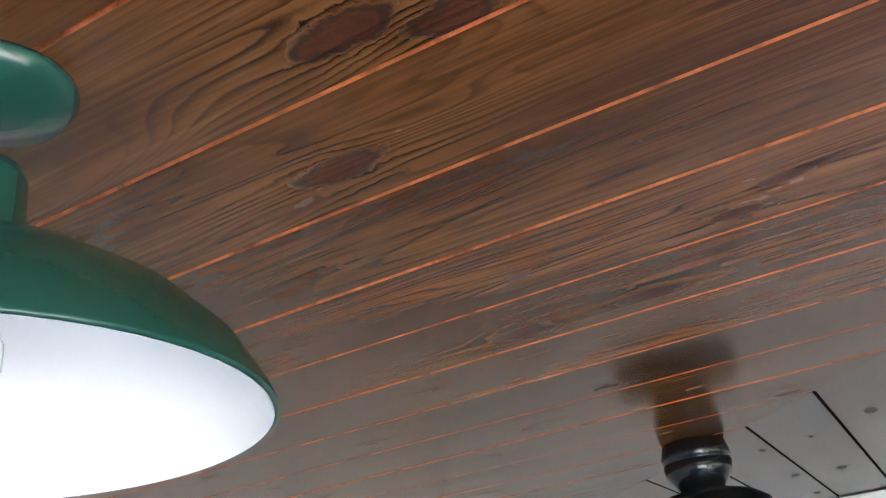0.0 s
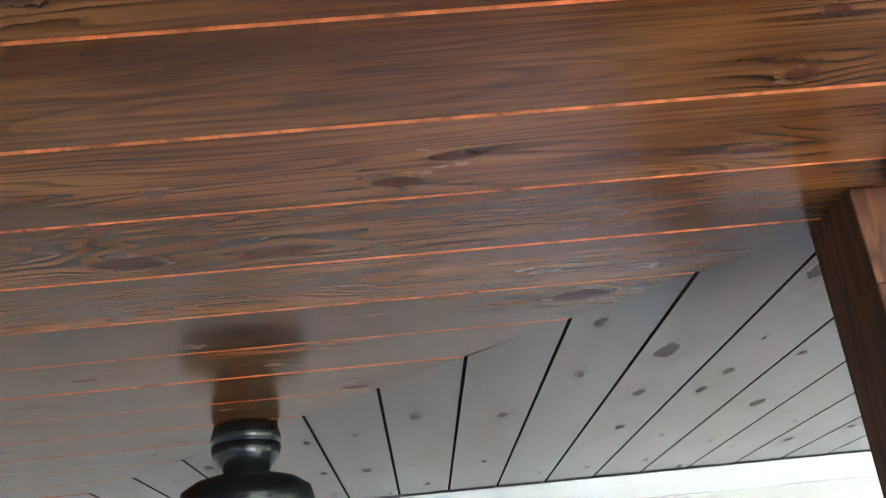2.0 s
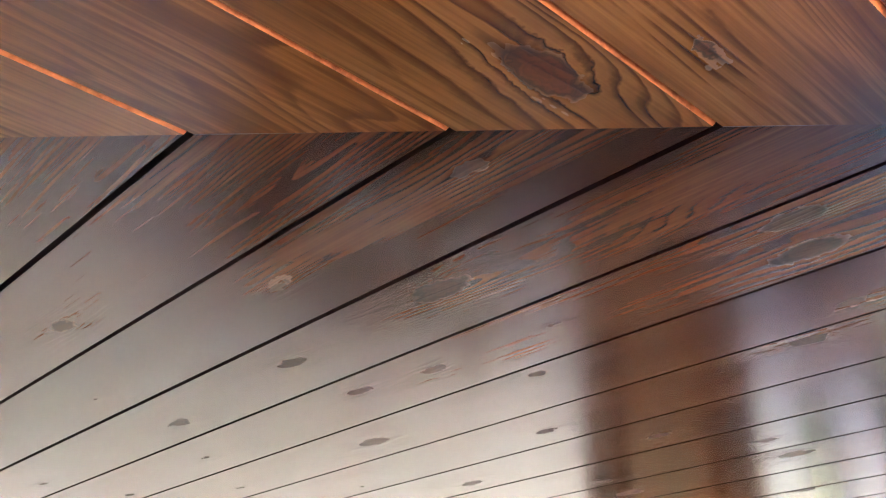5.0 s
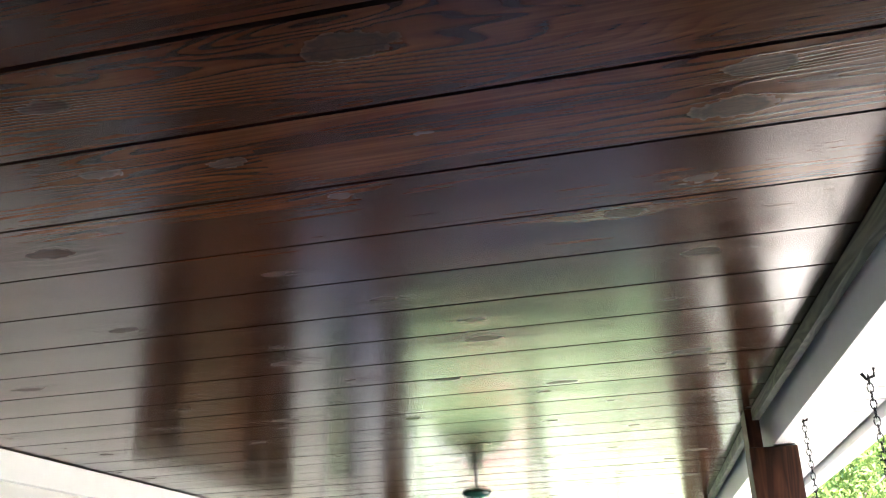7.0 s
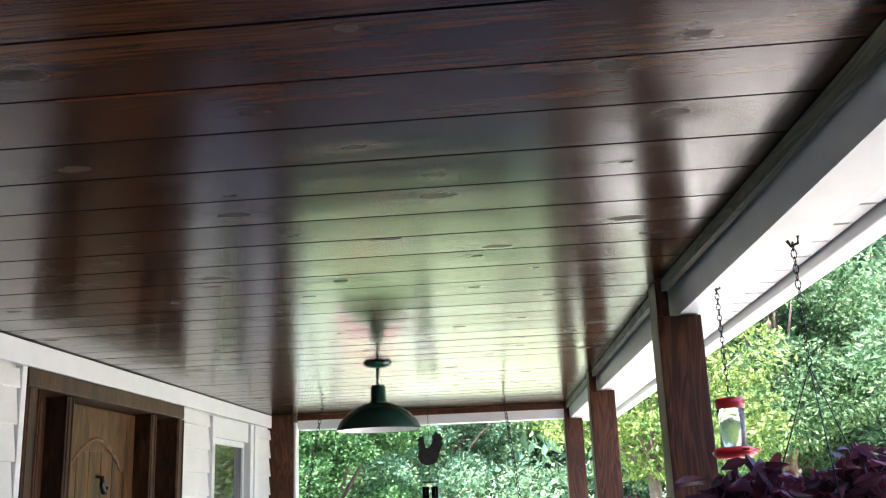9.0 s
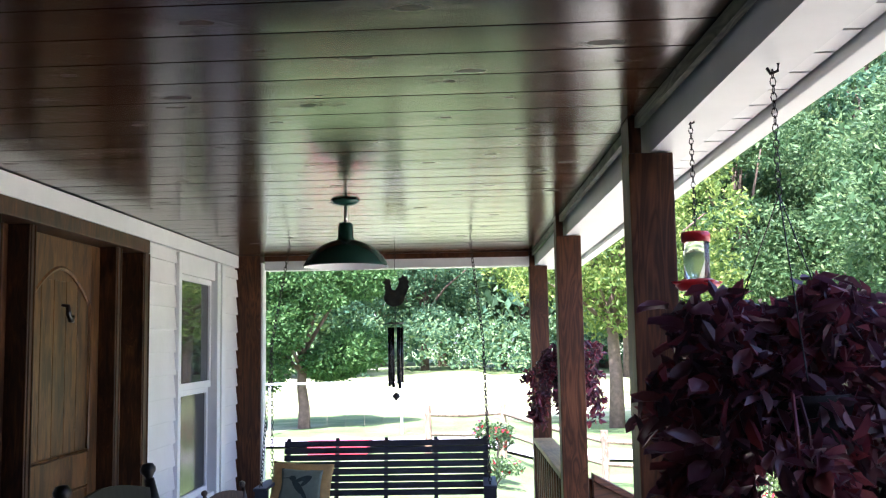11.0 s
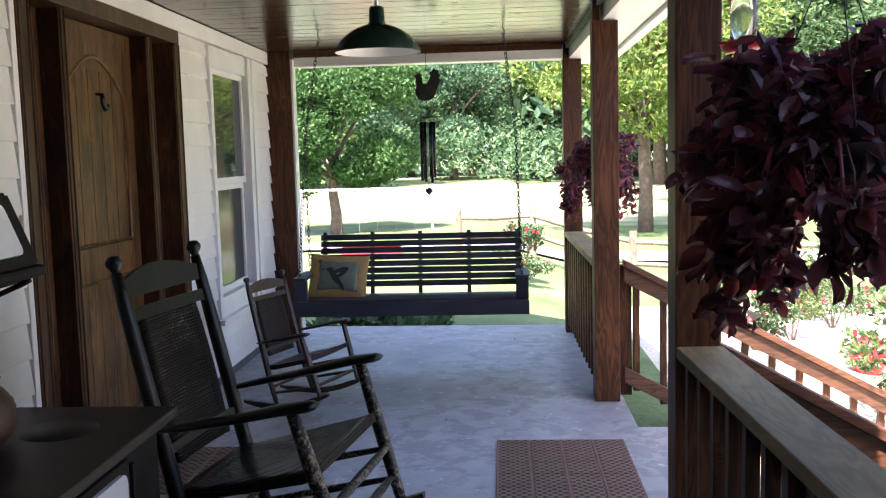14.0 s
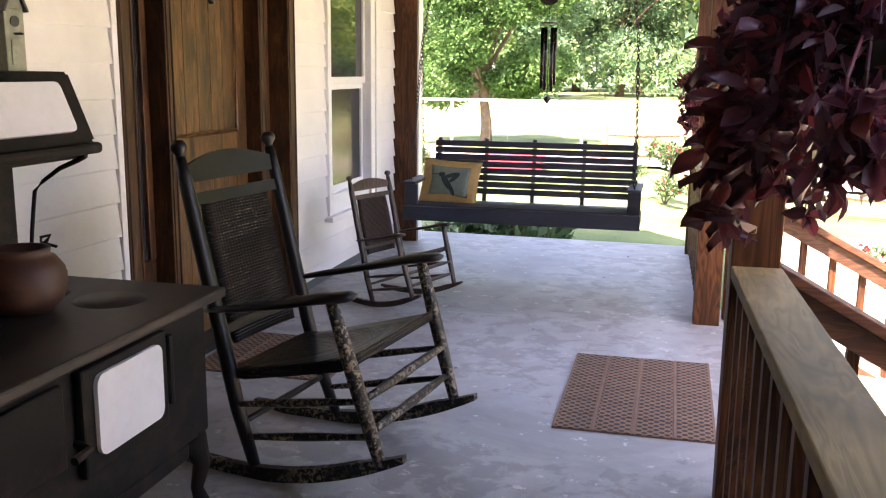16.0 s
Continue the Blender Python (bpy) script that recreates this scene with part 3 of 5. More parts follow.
# ---- window ----
win = structure(empty("window_1"), "white double-hung window in a white casing", "window")
for name, y0, y1, z0, z1, d in (("casing", 4.93, 4.985, 0.42, 2.13, 0.03), ("casing", 5.74, 5.80, 0.42, 2.13, 0.045), ("casing", 5.805, 5.87, 0.42, 2.13, 0.03), ("casing", 5.875, 5.97, 0.42, 2.13, 0.04), ("head", 4.987, 5.738, 2.0, 2.13, 0.028), ("sill", 4.90, 5.98, 0.385, 0.42, 0.06), ("apron", 4.987, 5.738, 0.422, 0.55, 0.028)):
    part(name, box(WALL - 0.10, WALL + d, y0, y1, z0, z1, 0.004), M["white"], win)
for z0, z1, dx in ((1.262, 2.0, 0.0), (0.55, 1.26, -0.02)):
    sash = part("sash", box(WALL - 0.03 + dx, WALL + dx, 4.987, 5.738, z0, z0 + 0.045, 0.003), M["white"], win)
    part("sash_rail", box(WALL - 0.03 + dx, WALL + dx, 4.987, 5.738, z1 - 0.035, z1, 0.003), M["white"], sash)
    for a, b2 in ((4.987, 5.022), (5.703, 5.738)):
        part("sash_stile", box(WALL - 0.03 + dx, WALL + dx, a, b2, z0 + 0.045, z1 - 0.035, 0.003), M["white"], sash)
    part("pane", box(WALL - 0.02 + dx, WALL - 0.014 + dx, 5.022, 5.703, z0 + 0.045, z1 - 0.035), M["pane"] if dx == 0.0 else M["screen"], sash, "reflecting glass pane" if dx == 0.0 else "glass pane behind a dark insect screen")

# ---- posts, beams, rails ----
PW = 0.14
POSTS = [(2.47, 0.08), (2.405, 2.17), (2.375, 4.46), (2.347, 6.51)]
for i, (px, py) in enumerate(POSTS):
    post = obj("porch_post", box(px, px + PW, py, py + PW, 0.0, 2.125 if i else 2.10, 0.004), M["post"])
    tagged(post, "square red-brown stained wooden porch post", "post", "porch posts")
    if not i:
        part("inner_board", box(px, px + PW, py + 0.001, py + 0.065, 2.10, H - 0.002, 0.002), M["post"], post)
    if i:
        part("inner_board", box(px + 0.002, px + 0.042, py + 0.001, py + PW - 0.001, 2.125, H - 0.002, 0.002), M["post"], post)
lp = obj("porch_post", box(WALL - 0.03, 0.245, 6.435, 6.575, 0.0, H - 0.002, 0.004), M["post"])
tagged(lp, "square red-brown wooden post against the siding", "post", "porch posts")
structure(obj("trim_post", box(0.247, 0.262, 6.45, 6.56, 0.0, H - 0.06), M["white"]), "white trim strip on the end post", "trim")
for x in (4.6, 6.7):
    p4 = obj("porch_post", box(x, x + PW, 0.08, 0.22, 0.0, 2.125, 0.004), M["post"])
    tagged(p4, "square red-brown stained wooden porch post", "post", "porch posts")


def lean_box(xa, xb, y0, y1, z0, z1):
    """A long beam whose near and far ends sit at their own x ranges."""
    bm = bmesh.new()
    v = [bm.verts.new(p) for p in ((xa[0], y0, z0), (xa[1], y0, z0), (xa[1], y0, z1), (xa[0], y0, z1), (xb[0], y1, z0), (xb[1], y1, z0), (xb[1], y1, z1), (xb[0], y1, z1))]
    for q in ((0, 1, 2, 3), (7, 6, 5, 4), (0, 4, 5, 1), (1, 5, 6, 2), (2, 6, 7, 3), (3, 7, 4, 0)):
        bm.faces.new([v[i] for i in q])
    bmesh.ops.recalc_face_normals(bm, faces=bm.faces)
    return bm


beam = structure(obj("beam_east", lean_box((2.515, 2.65), (2.392, 2.52), 0.222, 6.70, 2.13, 2.36), M["beam"]), "white painted beam on the porch posts", "beam")
structure(obj("beam_north", box(0.262, 2.40, 6.52, 6.66, 2.13, 2.36, 0.003), M["white"]), "white painted end beam", "beam")
structure(obj("beam_side", box(2.652, 7.4, 0.11, 0.15, 2.215, 2.36, 0.003), M["post"]), "dark brown stained beam", "beam")
structure(obj("trim_end", box(0.262, 2.345, 6.495, 6.518, 2.20, H - 0.003), M["post"]), "brown trim under the ceiling end", "trim")
for (xa, ya), (xb, yb) in zip(POSTS, POSTS[1:]):
    structure(obj("trim_board", lean_box((xa + 0.022, xa + 0.042), (xb + 0.022, xb + 0.042), ya + PW + 0.002, yb - 0.002, 2.205, H - 0.003), M["green"]), "greenish treated board along the ceiling edge", "trim")
# soffit of narrow white panels beyond the beam
soffit = structure(empty("soffit"), "white ribbed soffit panels under the eave", "soffit")
for i in range(46):
    y = 0.35 + i * 0.15
    part("soffit_panel", lean_box((2.655 - 0.0185 * y, 2.70), (2.655 - 0.0185 * (y + 0.15), 2.70), y, y + 0.138, 2.15, 2.16), M["white"], soffit)
# dark sheet put in for the shade between the soffit panels
structure(obj("trim_soffit_backing", box(2.54, 2.70, 0.3, 7.3, 2.162, 2.17), M["found"]), "dark sheet behind the soffit for the shade in its gaps", "trim")
structure(obj("trim_fascia", box(2.712, 2.775, 0.3, 7.3, 2.125, 2.42, 0.003), M["white"]), "white fascia board", "trim")
structure(obj("trim_fascia_side", box(2.78, 7.4, 0.42, 0.45, 2.15, 2.42, 0.003), M["white"]), "white fascia board", "trim")
structure(obj("soffit_side", box(2.78, 7.4, 0.152, 0.418, 2.226, 2.24), M["white"]), "white soffit", "soffit")

RZ = 0.80


def railing(name, label, a, b, drop=0.0, cap_mat="cap", n=9, along="y", capw=0.145):
    """A porch rail from a to b (x, y): flat cap, under rail, bottom rail and square balusters."""
    rail = empty(name, Matrix.Translation((a[0], a[1], 0)))
    tagged(rail, label, "railing", "porch railings")
    d = Vector((b[0] - a[0], b[1] - a[1], -drop))
    ang = math.atan2(d.y, d.x)
    slope = Matrix.Identity(4)
    slope[2][0] = -drop / math.hypot(d.x, d.y)
    tilt = Matrix.Rotation(ang, 4, 'Z') @ slope
    def bar(nm, w0, w1, z0, z1, mat):
        bm = turned(box(0, math.hypot(d.x, d.y), w0, w1, z0, z1, 0.004), tilt)
        return part(nm, bm, mat, rail)
    wm = M["rail_y"] if along == "y" else M["rail_x"]
    bar("cap", -capw / 2, capw / 2, RZ - 0.038, RZ, M[cap_mat])
    bar("top_rail", -0.019, 0.019, RZ - 0.13, RZ - 0.04, wm)
    bar("bottom_rail", -0.019, 0.019, 0.09, 0.18, wm)
    flat = math.hypot(d.x, d.y)
    for i in range(n):
        s = (i + 0.5) / n
        z = -drop * s
        x, y = d.x * s, d.y * s
        bmb = turned(box(-0.018, 0.018, 0.021, 0.057, 0.07 + z, RZ - 0.045 + z, 0.002), Matrix.Translation((x, y, 0)) @ Matrix.Rotation(ang, 4, 'Z'))
        part("baluster", bmb, M["post"], rail)
    return rail


railing("porch_railing", "dark wooden porch railing with a worn flat cap", (2.545, 0.225), (2.478, 2.165), n=13)
railing("porch_railing", "dark wooden porch railing between two posts", (2.445, 4.605), (2.418, 6.505), n=12)
railing("stair_railing", "brown wooden stair railing beside the steps", (2.548, 4.56), (4.1, 4.60), drop=0.83, cap_mat="rail_x", n=10, along="x", capw=0.09)
railing("stair_railing", "brown wooden stair railing beside the steps", (2.552, 2.24), (4.1, 2.24), drop=0.86, cap_mat="rail_x", n=10, along="x", capw=0.09)
rp = obj("stair_post", box(2.535, 2.60, 4.605, 4.67, 0.0, 0.76, 0.003), M["post"])
tagged(rp, "short brown wooden stair rail post", "post")
for i in range(3):
    structure(obj("step", box(2.535 + i * 0.28, 2.535 + (i + 1) * 0.28, 2.3, 4.5, -0.6, -0.18 * (i + 1) + 0.02, 0.006), M["concrete"]), "grey concrete step", "step")


# ---- the ground ----
def ground_z(x, y):
    d = math.hypot(max(0.0, x - 2.6), max(0.0, y - 6.9))
    z = -0.16 - 0.4 * min(1.0, d / 3.0) * (1.0 if x > 2.7 else 0.35)
    return z + 0.03 * noise.noise(Vector((x * 0.25, y * 0.25, 0)))


def ground_material(name, low, mid_col, high, cut):
    N = Nodes(name)
    v = N.coords()
    big = N.noise(v, 0.10, 4.0, 0.6, 0.5)
    mid = N.noise(v, 0.9, 5.0, 0.65)
    fine = N.noise(v, 30.0, 4.0, 0.7)
    col = N.ramp(mid, [(0.3, low), (0.5, mid_col), (0.7, high)])
    col = N.mix(0.6, col, N.ramp(fine, [(0.25, (0.35, 0.35, 0.35)), (0.8, (1.4, 1.4, 1.4))]), 'MULTIPLY')
    bare = N.ramp(big, [(cut, (0, 0, 0)), (cut + 0.1, (1, 1, 1))])
    col = N.mix(N.math('MULTIPLY', bare, 0.8), col, (0.58, 0.53, 0.43))
    N.bump(fine, 0.6, 0.03)
    return N.set(col, 0.9)


M["lawn"] = ground_material("lawn", (0.05, 0.10, 0.024), (0.10, 0.16, 0.045), (0.19, 0.235, 0.09), 0.57)
# pale ground, lightened further to bounce sunlight onto the house wall
M["yard"] = ground_material("pale_bounce_yard", (0.36, 0.37, 0.21), (0.52, 0.50, 0.35), (0.62, 0.59, 0.46), 0.44)
M["field"] = ground_material("dry_field", (0.15, 0.21, 0.065), (0.27, 0.32, 0.13), (0.42, 0.44, 0.23), 0.53)
bm = bmesh.new()
xs = [-2500, -600, -150, -60, -30, -18] + [-12 + i * 1.0 for i in range(37)] + [30, 45, 70, 150, 600, 2500]
ys = [-2500, -300, -60, -20, -9] + [-3 + i * 1.0 for i in range(45)] + [50, 60, 75, 90, 120, 300, 2500]
grid = [[bm.verts.new((x, y, ground_z(x, y) if -200 < x < 200 else ground_z(0, y))) for x in xs] for y in ys]
for j in range(len(ys) - 1):
    for i in range(len(xs) - 1):
        f = bm.faces.new((grid[j][i], grid[j][i + 1], grid[j + 1][i + 1], grid[j + 1][i]))
        f.material_index = 1 if 23 < ys[j] < 60 and xs[i] < 24 else 2 if 2.5 < xs[i] < 19 and -2 < ys[j] < 11 else 0
structure(obj("ground", bm, [M["lawn"], M["field"], M["yard"]], smooth=True), "sunlit patchy lawn and pale dry field", "ground")


# ---- plants ----
def leaf_material(name, a, b, c, gloss=0.45, trans=0.0, vary=0.7, spec=0.5):
    N = Nodes(name)
    rnd = N.n("NewGeometry").outputs["Random Per Island"]
    obr = N.n("ObjectInfo").outputs["Random"]
    col = N.ramp(rnd, [(0.0, a), (0.5, b), (1.0, c)])
    col = N.mix(vary, col, N.ramp(obr, [(0.0, (0.55, 0.7, 0.85)), (0.6, (0.95, 0.95, 0.95)), (1.0, (1.6, 1.3, 0.75))]), 'MULTIPLY')
    N.set(col, gloss, spec=spec)
    if trans:
        tr = N.n("BsdfTranslucent")
        N.link(col, tr.inputs[0])
        mx = N.n("MixShader")
        mx.inputs[0].default_value = trans
        N.link(N.p.outputs[0], mx.inputs[1])
        N.link(tr.outputs[0], mx.inputs[2])
        N.link(mx.outputs[0], N.t.nodes["Material Output"].inputs[0])
    return N.m


M["leaf"] = leaf_material("tree_leaves", (0.035, 0.080, 0.028), (0.068, 0.135, 0.050), (0.15, 0.225, 0.085), 0.5, 0.42, 0.35, 0.2)
M["leaf_yard"] = leaf_material("young_tree_leaves", (0.028, 0.080, 0.022), (0.055, 0.135, 0.036), (0.11, 0.205, 0.06), 0.5, 0.4, 0.0, 0.2)
# far leaves made paler and bluer: distance haze put into their colour
M["leaf_haze"] = leaf_material("hazed_wood_leaves", (0.055, 0.125, 0.075), (0.105, 0.20, 0.105), (0.19, 0.29, 0.13), 0.8, 0.42, 0.5, 0.08)
# leaf colour lightened and yellowed to carry the sun on one tree
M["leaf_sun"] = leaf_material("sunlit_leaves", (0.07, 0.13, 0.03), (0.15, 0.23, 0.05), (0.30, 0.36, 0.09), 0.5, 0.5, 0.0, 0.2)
M["leaf_rose"] = leaf_material("rose_leaves", (0.03, 0.06, 0.02), (0.06, 0.11, 0.03), (0.10, 0.16, 0.05), 0.4, 0.2)
M["petal"] = paint("red_petals", (0.42, 0.015, 0.025), 0.6, 0.3)
M["purple"] = leaf_material("purple_leaves", (0.075, 0.032, 0.044), (0.14, 0.042, 0.058), (0.32, 0.055, 0.068), 0.36, 0.4)
M["bark"] = paint("bark", (0.12, 0.085, 0.06), 0.9, 0.4, scale=8, bump=0.6)


def leaf_cloud(count, seed, clumps, size, droop=0.0, aspect=0.5, oval=False):
    """Vertices and faces of many small bent leaves set in clumps; each clump is (x, y, z, rx, rz)."""
    rng = np.random.default_rng(seed)
    cl = np.array(clumps, float)
    wts = cl[:, 3] ** 2 * cl[:, 4]
    pick = rng.choice(len(cl), count, p=wts / wts.sum())
    d = rng.normal(size=(count, 3))
    d /= np.linalg.norm(d, axis=1, keepdims=True)
    rad = rng.uniform(0.35, 1.0, count) ** 0.45 * rng.uniform(0.8, 1.12, count)
    c = cl[pick, :3] + d * rad[:, None] * np.stack([cl[pick, 3], cl[pick, 3], cl[pick, 4]], 1)
    along = d * 0.7 + rng.normal(size=(count, 3)) * 0.7
    along[:, 2] -= droop
    along /= np.linalg.norm(along, axis=1, keepdims=True)
    side = np.cross(along, rng.normal(size=(count, 3)))
    side /= np.linalg.norm(side, axis=1, keepdims=True)
    up = np.cross(side, along)
    s = size * rng.uniform(0.6, 1.35, count)[:, None]
    if oval:
        w, k = side * s * aspect * 0.5, up * s * 0.10
        v = np.stack([c - along * s * 0.5, c - along * s * 0.22 + w * 0.85 + k, c + along * s * 0.12 + w + k, c + along * s * 0.5 - k, c + along * s * 0.12 - w + k, c - along * s * 0.22 - w * 0.85 + k], 1).reshape(-1, 3)
        f = []
        for i in range(0, 6 * count, 6):
            f += [(i, i + 1, i + 2, i + 3), (i, i + 3, i + 4, i + 5)]
        return v, f
    v = np.stack([c - along * s * 0.5, c + side * s * aspect * 0.5 + up * s * 0.08, c + along * s * 0.5, c - side * s * aspect * 0.5 + up * s * 0.08], 1).reshape(-1, 3)
    f = [(4 * i, 4 * i + 1, 4 * i + 2, 4 * i + 3) for i in range(count)]
    return v, f


def leaf_mesh(name, mat, *args, **kw):
    v, f = leaf_cloud(*args, **kw)
    me = bpy.data.meshes.new(name)
    me.from_pydata(v.tolist(), [], f)
    me.materials.append(mat)
    return me


def crown_clumps(seed, height, width, base, n=16):
    rng = random.Random(seed)
    out = []
    for i in range(n):
        t = rng.random()
        z = base + (height - base) * (0.08 + 0.86 * t)
        r = width * math.sqrt(max(0.05, 1 - (1.7 * t - 0.75) ** 2)) * rng.uniform(0.35, 0.85)
        a = rng.uniform(0, 2 * math.pi)
        s = width * rng.uniform(0.26, 0.45)
        out.append((r * math.cos(a), r * math.sin(a), z, s, s * rng.uniform(0.55, 0.8)))
    return out


def tree(name, label, seed, height, width, base, leaves, size, mat, trunk_r):
    clumps = crown_clumps(seed, height, width, base, 30)
    t = empty(name)
    tagged(t, label, "tree")
    rng = random.Random(seed + 9)
    bm = sweep([(0, 0, -0.3), (0.03, 0.02, base * 0.5), (-0.03, 0.04, base), (0.05, 0, (base + height) / 2), (0.0, 0.0, height * 0.9)], [trunk_r * 1.3, trunk_r, trunk_r * 0.85, trunk_r * 0.5, trunk_r * 0.1], 8)
    for c in clumps[::2]:
        z0 = base * rng.uniform(0.75, 1.0) + (c[2] - base) * 0.35
        sweep([(0, 0, z0), (c[0] * 0.5, c[1] * 0.5, z0 + (c[2] - z0) * 0.6), (c[0], c[1], c[2])], [trunk_r * 0.45, trunk_r * 0.28, trunk_r * 0.08], 5, bm)
    part("trunk", bm, M["bark"], t, smooth=True)
    cr = new("crown", leaf_mesh("crown", mat, leaves, seed, clumps, size))
    cr.parent = t
    return t


yard = tree("young_tree", "young broadleaf tree on the sunlit lawn", 3, 4.7, 1.85, 1.0, 62000, 0.105, M["leaf_yard"], 0.13)
yard.matrix_basis = pose(-1.95, 20.2, -0.35, 0, 0, 40)
kinds = [tree("forest_tree", "tall leafy tree at the edge of the wood", 20 + i, 13.0 + 2 * i, 4.6, 2.2 - 0.4 * i, 26000, 0.27, M["leaf_haze"], 0.28) for i in range(3)]
spots = []
rng = random.Random(5)
for x in range(-60, 64, 5):
    spots.append((x + rng.uniform(-1.5, 1.5), 62 + 10 * math.sin(x * 0.11) + rng.uniform(-4, 4), 1.0))
    spots.append((x + rng.uniform(-2, 2), 76 + rng.uniform(-4, 4), 1.35))
for i in range(10):
    a = radians(34 + i * 5.6)
    spots.append((2 + 36 * math.cos(a) + rng.uniform(-2, 2), 4 + 36 * math.sin(a) * 0.95 + rng.uniform(-2, 2), 0.95))
    spots.append((2 + 48 * math.cos(a) + rng.uniform(-2, 2), 4 + 48 * math.sin(a) + rng.uniform(-2, 2), 1.2))
spots += [(-14, 40, 0.9), (-21, 30, 1.0), (-9, 52, 0.9)]
free = list(kinds)
for i, (x, y, s) in enumerate(spots):
    if y > 30 and abs(x - 7) < 3 and y < 55:
        continue
    m = Matrix.Translation((x, y, ground_z(x, y) - 0.1)) @ Matrix.Rotation(rng.uniform(0, 6.28), 4, 'Z')
    sc = s * rng.uniform(0.85, 1.2)
    ob = free.pop() if free else copy_thing(kinds[i % 3], m)
    ob.matrix_basis = m @ Matrix.Diagonal((sc, sc, sc * rng.uniform(0.9, 1.15), 1))
    ob["group"] = "forest trees"
# nearer trees with finer leaves, on the lawn's east side
near_kind = tree("lawn_tree", "tall leafy tree with sunlit outer leaves", 41, 9.0, 3.6, 2.0, 42000, 0.17, M["leaf"], 0.2)
near_kind["group"] = "lawn trees"
for i, (x, y, s) in enumerate(((14.5, 22.5, 1.0), (18.5, 16.5, 1.05), (11.6, 33.0, 1.2), (22.5, 10.5, 1.1), (10.8, 14.5, 0.8))):
    m = Matrix.Translation((x, y, ground_z(x, y) - 0.1)) @ Matrix.Rotation(1.7 * i, 4, 'Z')
    ob = copy_thing(near_kind, m) if i else near_kind
    ob.matrix_basis = m @ Matrix.Diagonal((s, s, s, 1))
sunny = tree("lawn_tree", "spreading tree beyond the fence, leaves coloured pale yellow-green as sunlit", 52, 7.6, 3.5, 2.5, 30000, 0.15, M["leaf_sun"], 0.17)
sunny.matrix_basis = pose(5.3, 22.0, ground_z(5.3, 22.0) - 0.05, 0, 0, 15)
sunny["group"] = "lawn trees"
# the deep of the wood, which closes the gaps between the trunks
deep = [(x, 92 + rng.uniform(-5, 5), z, 6.0, 4.5) for x in range(-100, 108, 7) for z in (3, 10, 17, 23)]
deep += [(2 + 62 * math.cos(a), 4 + 62 * math.sin(a), z, 5.5, 4.5) for a in [radians(20 + 6 * k) for k in range(12)] for z in (3, 10, 17)]
dw = new("deep_wood", leaf_mesh("deep_wood", M["leaf_haze"], 60000, 78, deep, 1.0))
tagged(dw, "dense shaded mass of the far wood", "wood", kind="stuff")
# low growth under the far wood
hedge = [(x, 57 + 8 * math.sin(x * 0.11) + rng.uniform(-2, 2), 1.7 + rng.uniform(-0.3, 0.6), 2.4, 1.9) for x in range(-56, 60, 3)]
hedge += [(x, 65 + 6 * math.sin(x * 0.11), 3.6 + rng.uniform(-0.8, 1.2), 3.0, 3.0) for x in range(-60, 64, 4)]
hd = new("undergrowth", leaf_mesh("undergrowth", M["leaf_haze"], 60000, 77, hedge, 0.34))
tagged(hd, "dense dark undergrowth along the far wood", "shrubs", kind="stuff")


def rose(x, y, w, h, seed):
    b = empty("rose_bush", Matrix.Translation((x, y, ground_z(x, y))))
    tagged(b, "rose bush with small red blossoms on the lawn", "bush", "rose bushes")
    cl = crown_clumps(seed, h, w * 0.5, 0.1, 9)
    lv = new("leaves", leaf_mesh("leaves", M["leaf_rose"], 1700, seed, cl, 0.055))
    lv.parent = b
    bl = new("blossoms", leaf_mesh("blossoms", M["petal"], 55, seed + 1, [(c[0], c[1], c[2] + 0.03, c[3] * 1.1, c[4] * 1.1) for c in cl], 0.05, aspect=0.95))
    bl.parent = b
    bm = bmesh.new()
    for c in cl[:5]:
        sweep([(0, 0, -0.05), (c[0] * 0.4, c[1] * 0.4, c[2] * 0.6), (c[0], c[1], c[2])], [0.012, 0.009, 0.004], 5, bm)
    part("stem", bm, M["bark"], b)


for i, (x, y, w, h) in enumerate(((2.15, 11.7, 0.9, 0.75), (4.4, 5.4, 0.9, 0.8), (5.3, 6.2, 1.1, 0.9), (4.9, 4.3, 0.9, 0.75), (6.2, 5.2, 1.2, 1.0), (6.6, 7.6, 1.3, 1.0), (4.1, 7.6, 0.8, 0.6), (-1.5, 12.5, 0.9, 0.6), (4.7, 8.5, 1.0, 0.8), (5.4, 9.4, 1.1, 0.85), (5.6, 7.2, 1.1, 0.8))):
    rose(x, y, w, h, 100 + i * 3)
hosta = empty("hosta", Matrix.Translation((0.85, 7.35, ground_z(0.85, 7.35))))
tagged(hosta, "low green leafy plant beside the slab", "plant")
lv = new("leaves", leaf_mesh("leaves", M["leaf"], 260, 8, [(0, 0, 0.14, 0.42, 0.16), (0.35, 0.05, 0.12, 0.3, 0.13), (-0.4, 0, 0.12, 0.35, 0.14)], 0.2))
lv.parent = hosta
part("stem", sweep([(0, 0, -0.05), (0.02, 0, 0.15)], [0.02, 0.01], 6), M["bark"], hosta)

M["trough"] = paint("faded_red_plastic", (0.50, 0.05, 0.08), 0.5, 0.15)
trough = empty("trough", Matrix.Translation((-0.4, 15.0, ground_z(-0.4, 15.0))))
tagged(trough, "low red plastic trough standing on the lawn", "trough")
part("basin", box(-0.5, 0.5, -0.2, 0.2, 0.0, 0.20, 0.03), M["trough"], trough)
part("rim", box(-0.53, 0.53, -0.23, 0.23, 0.202, 0.235, 0.012), M["trough"], trough)

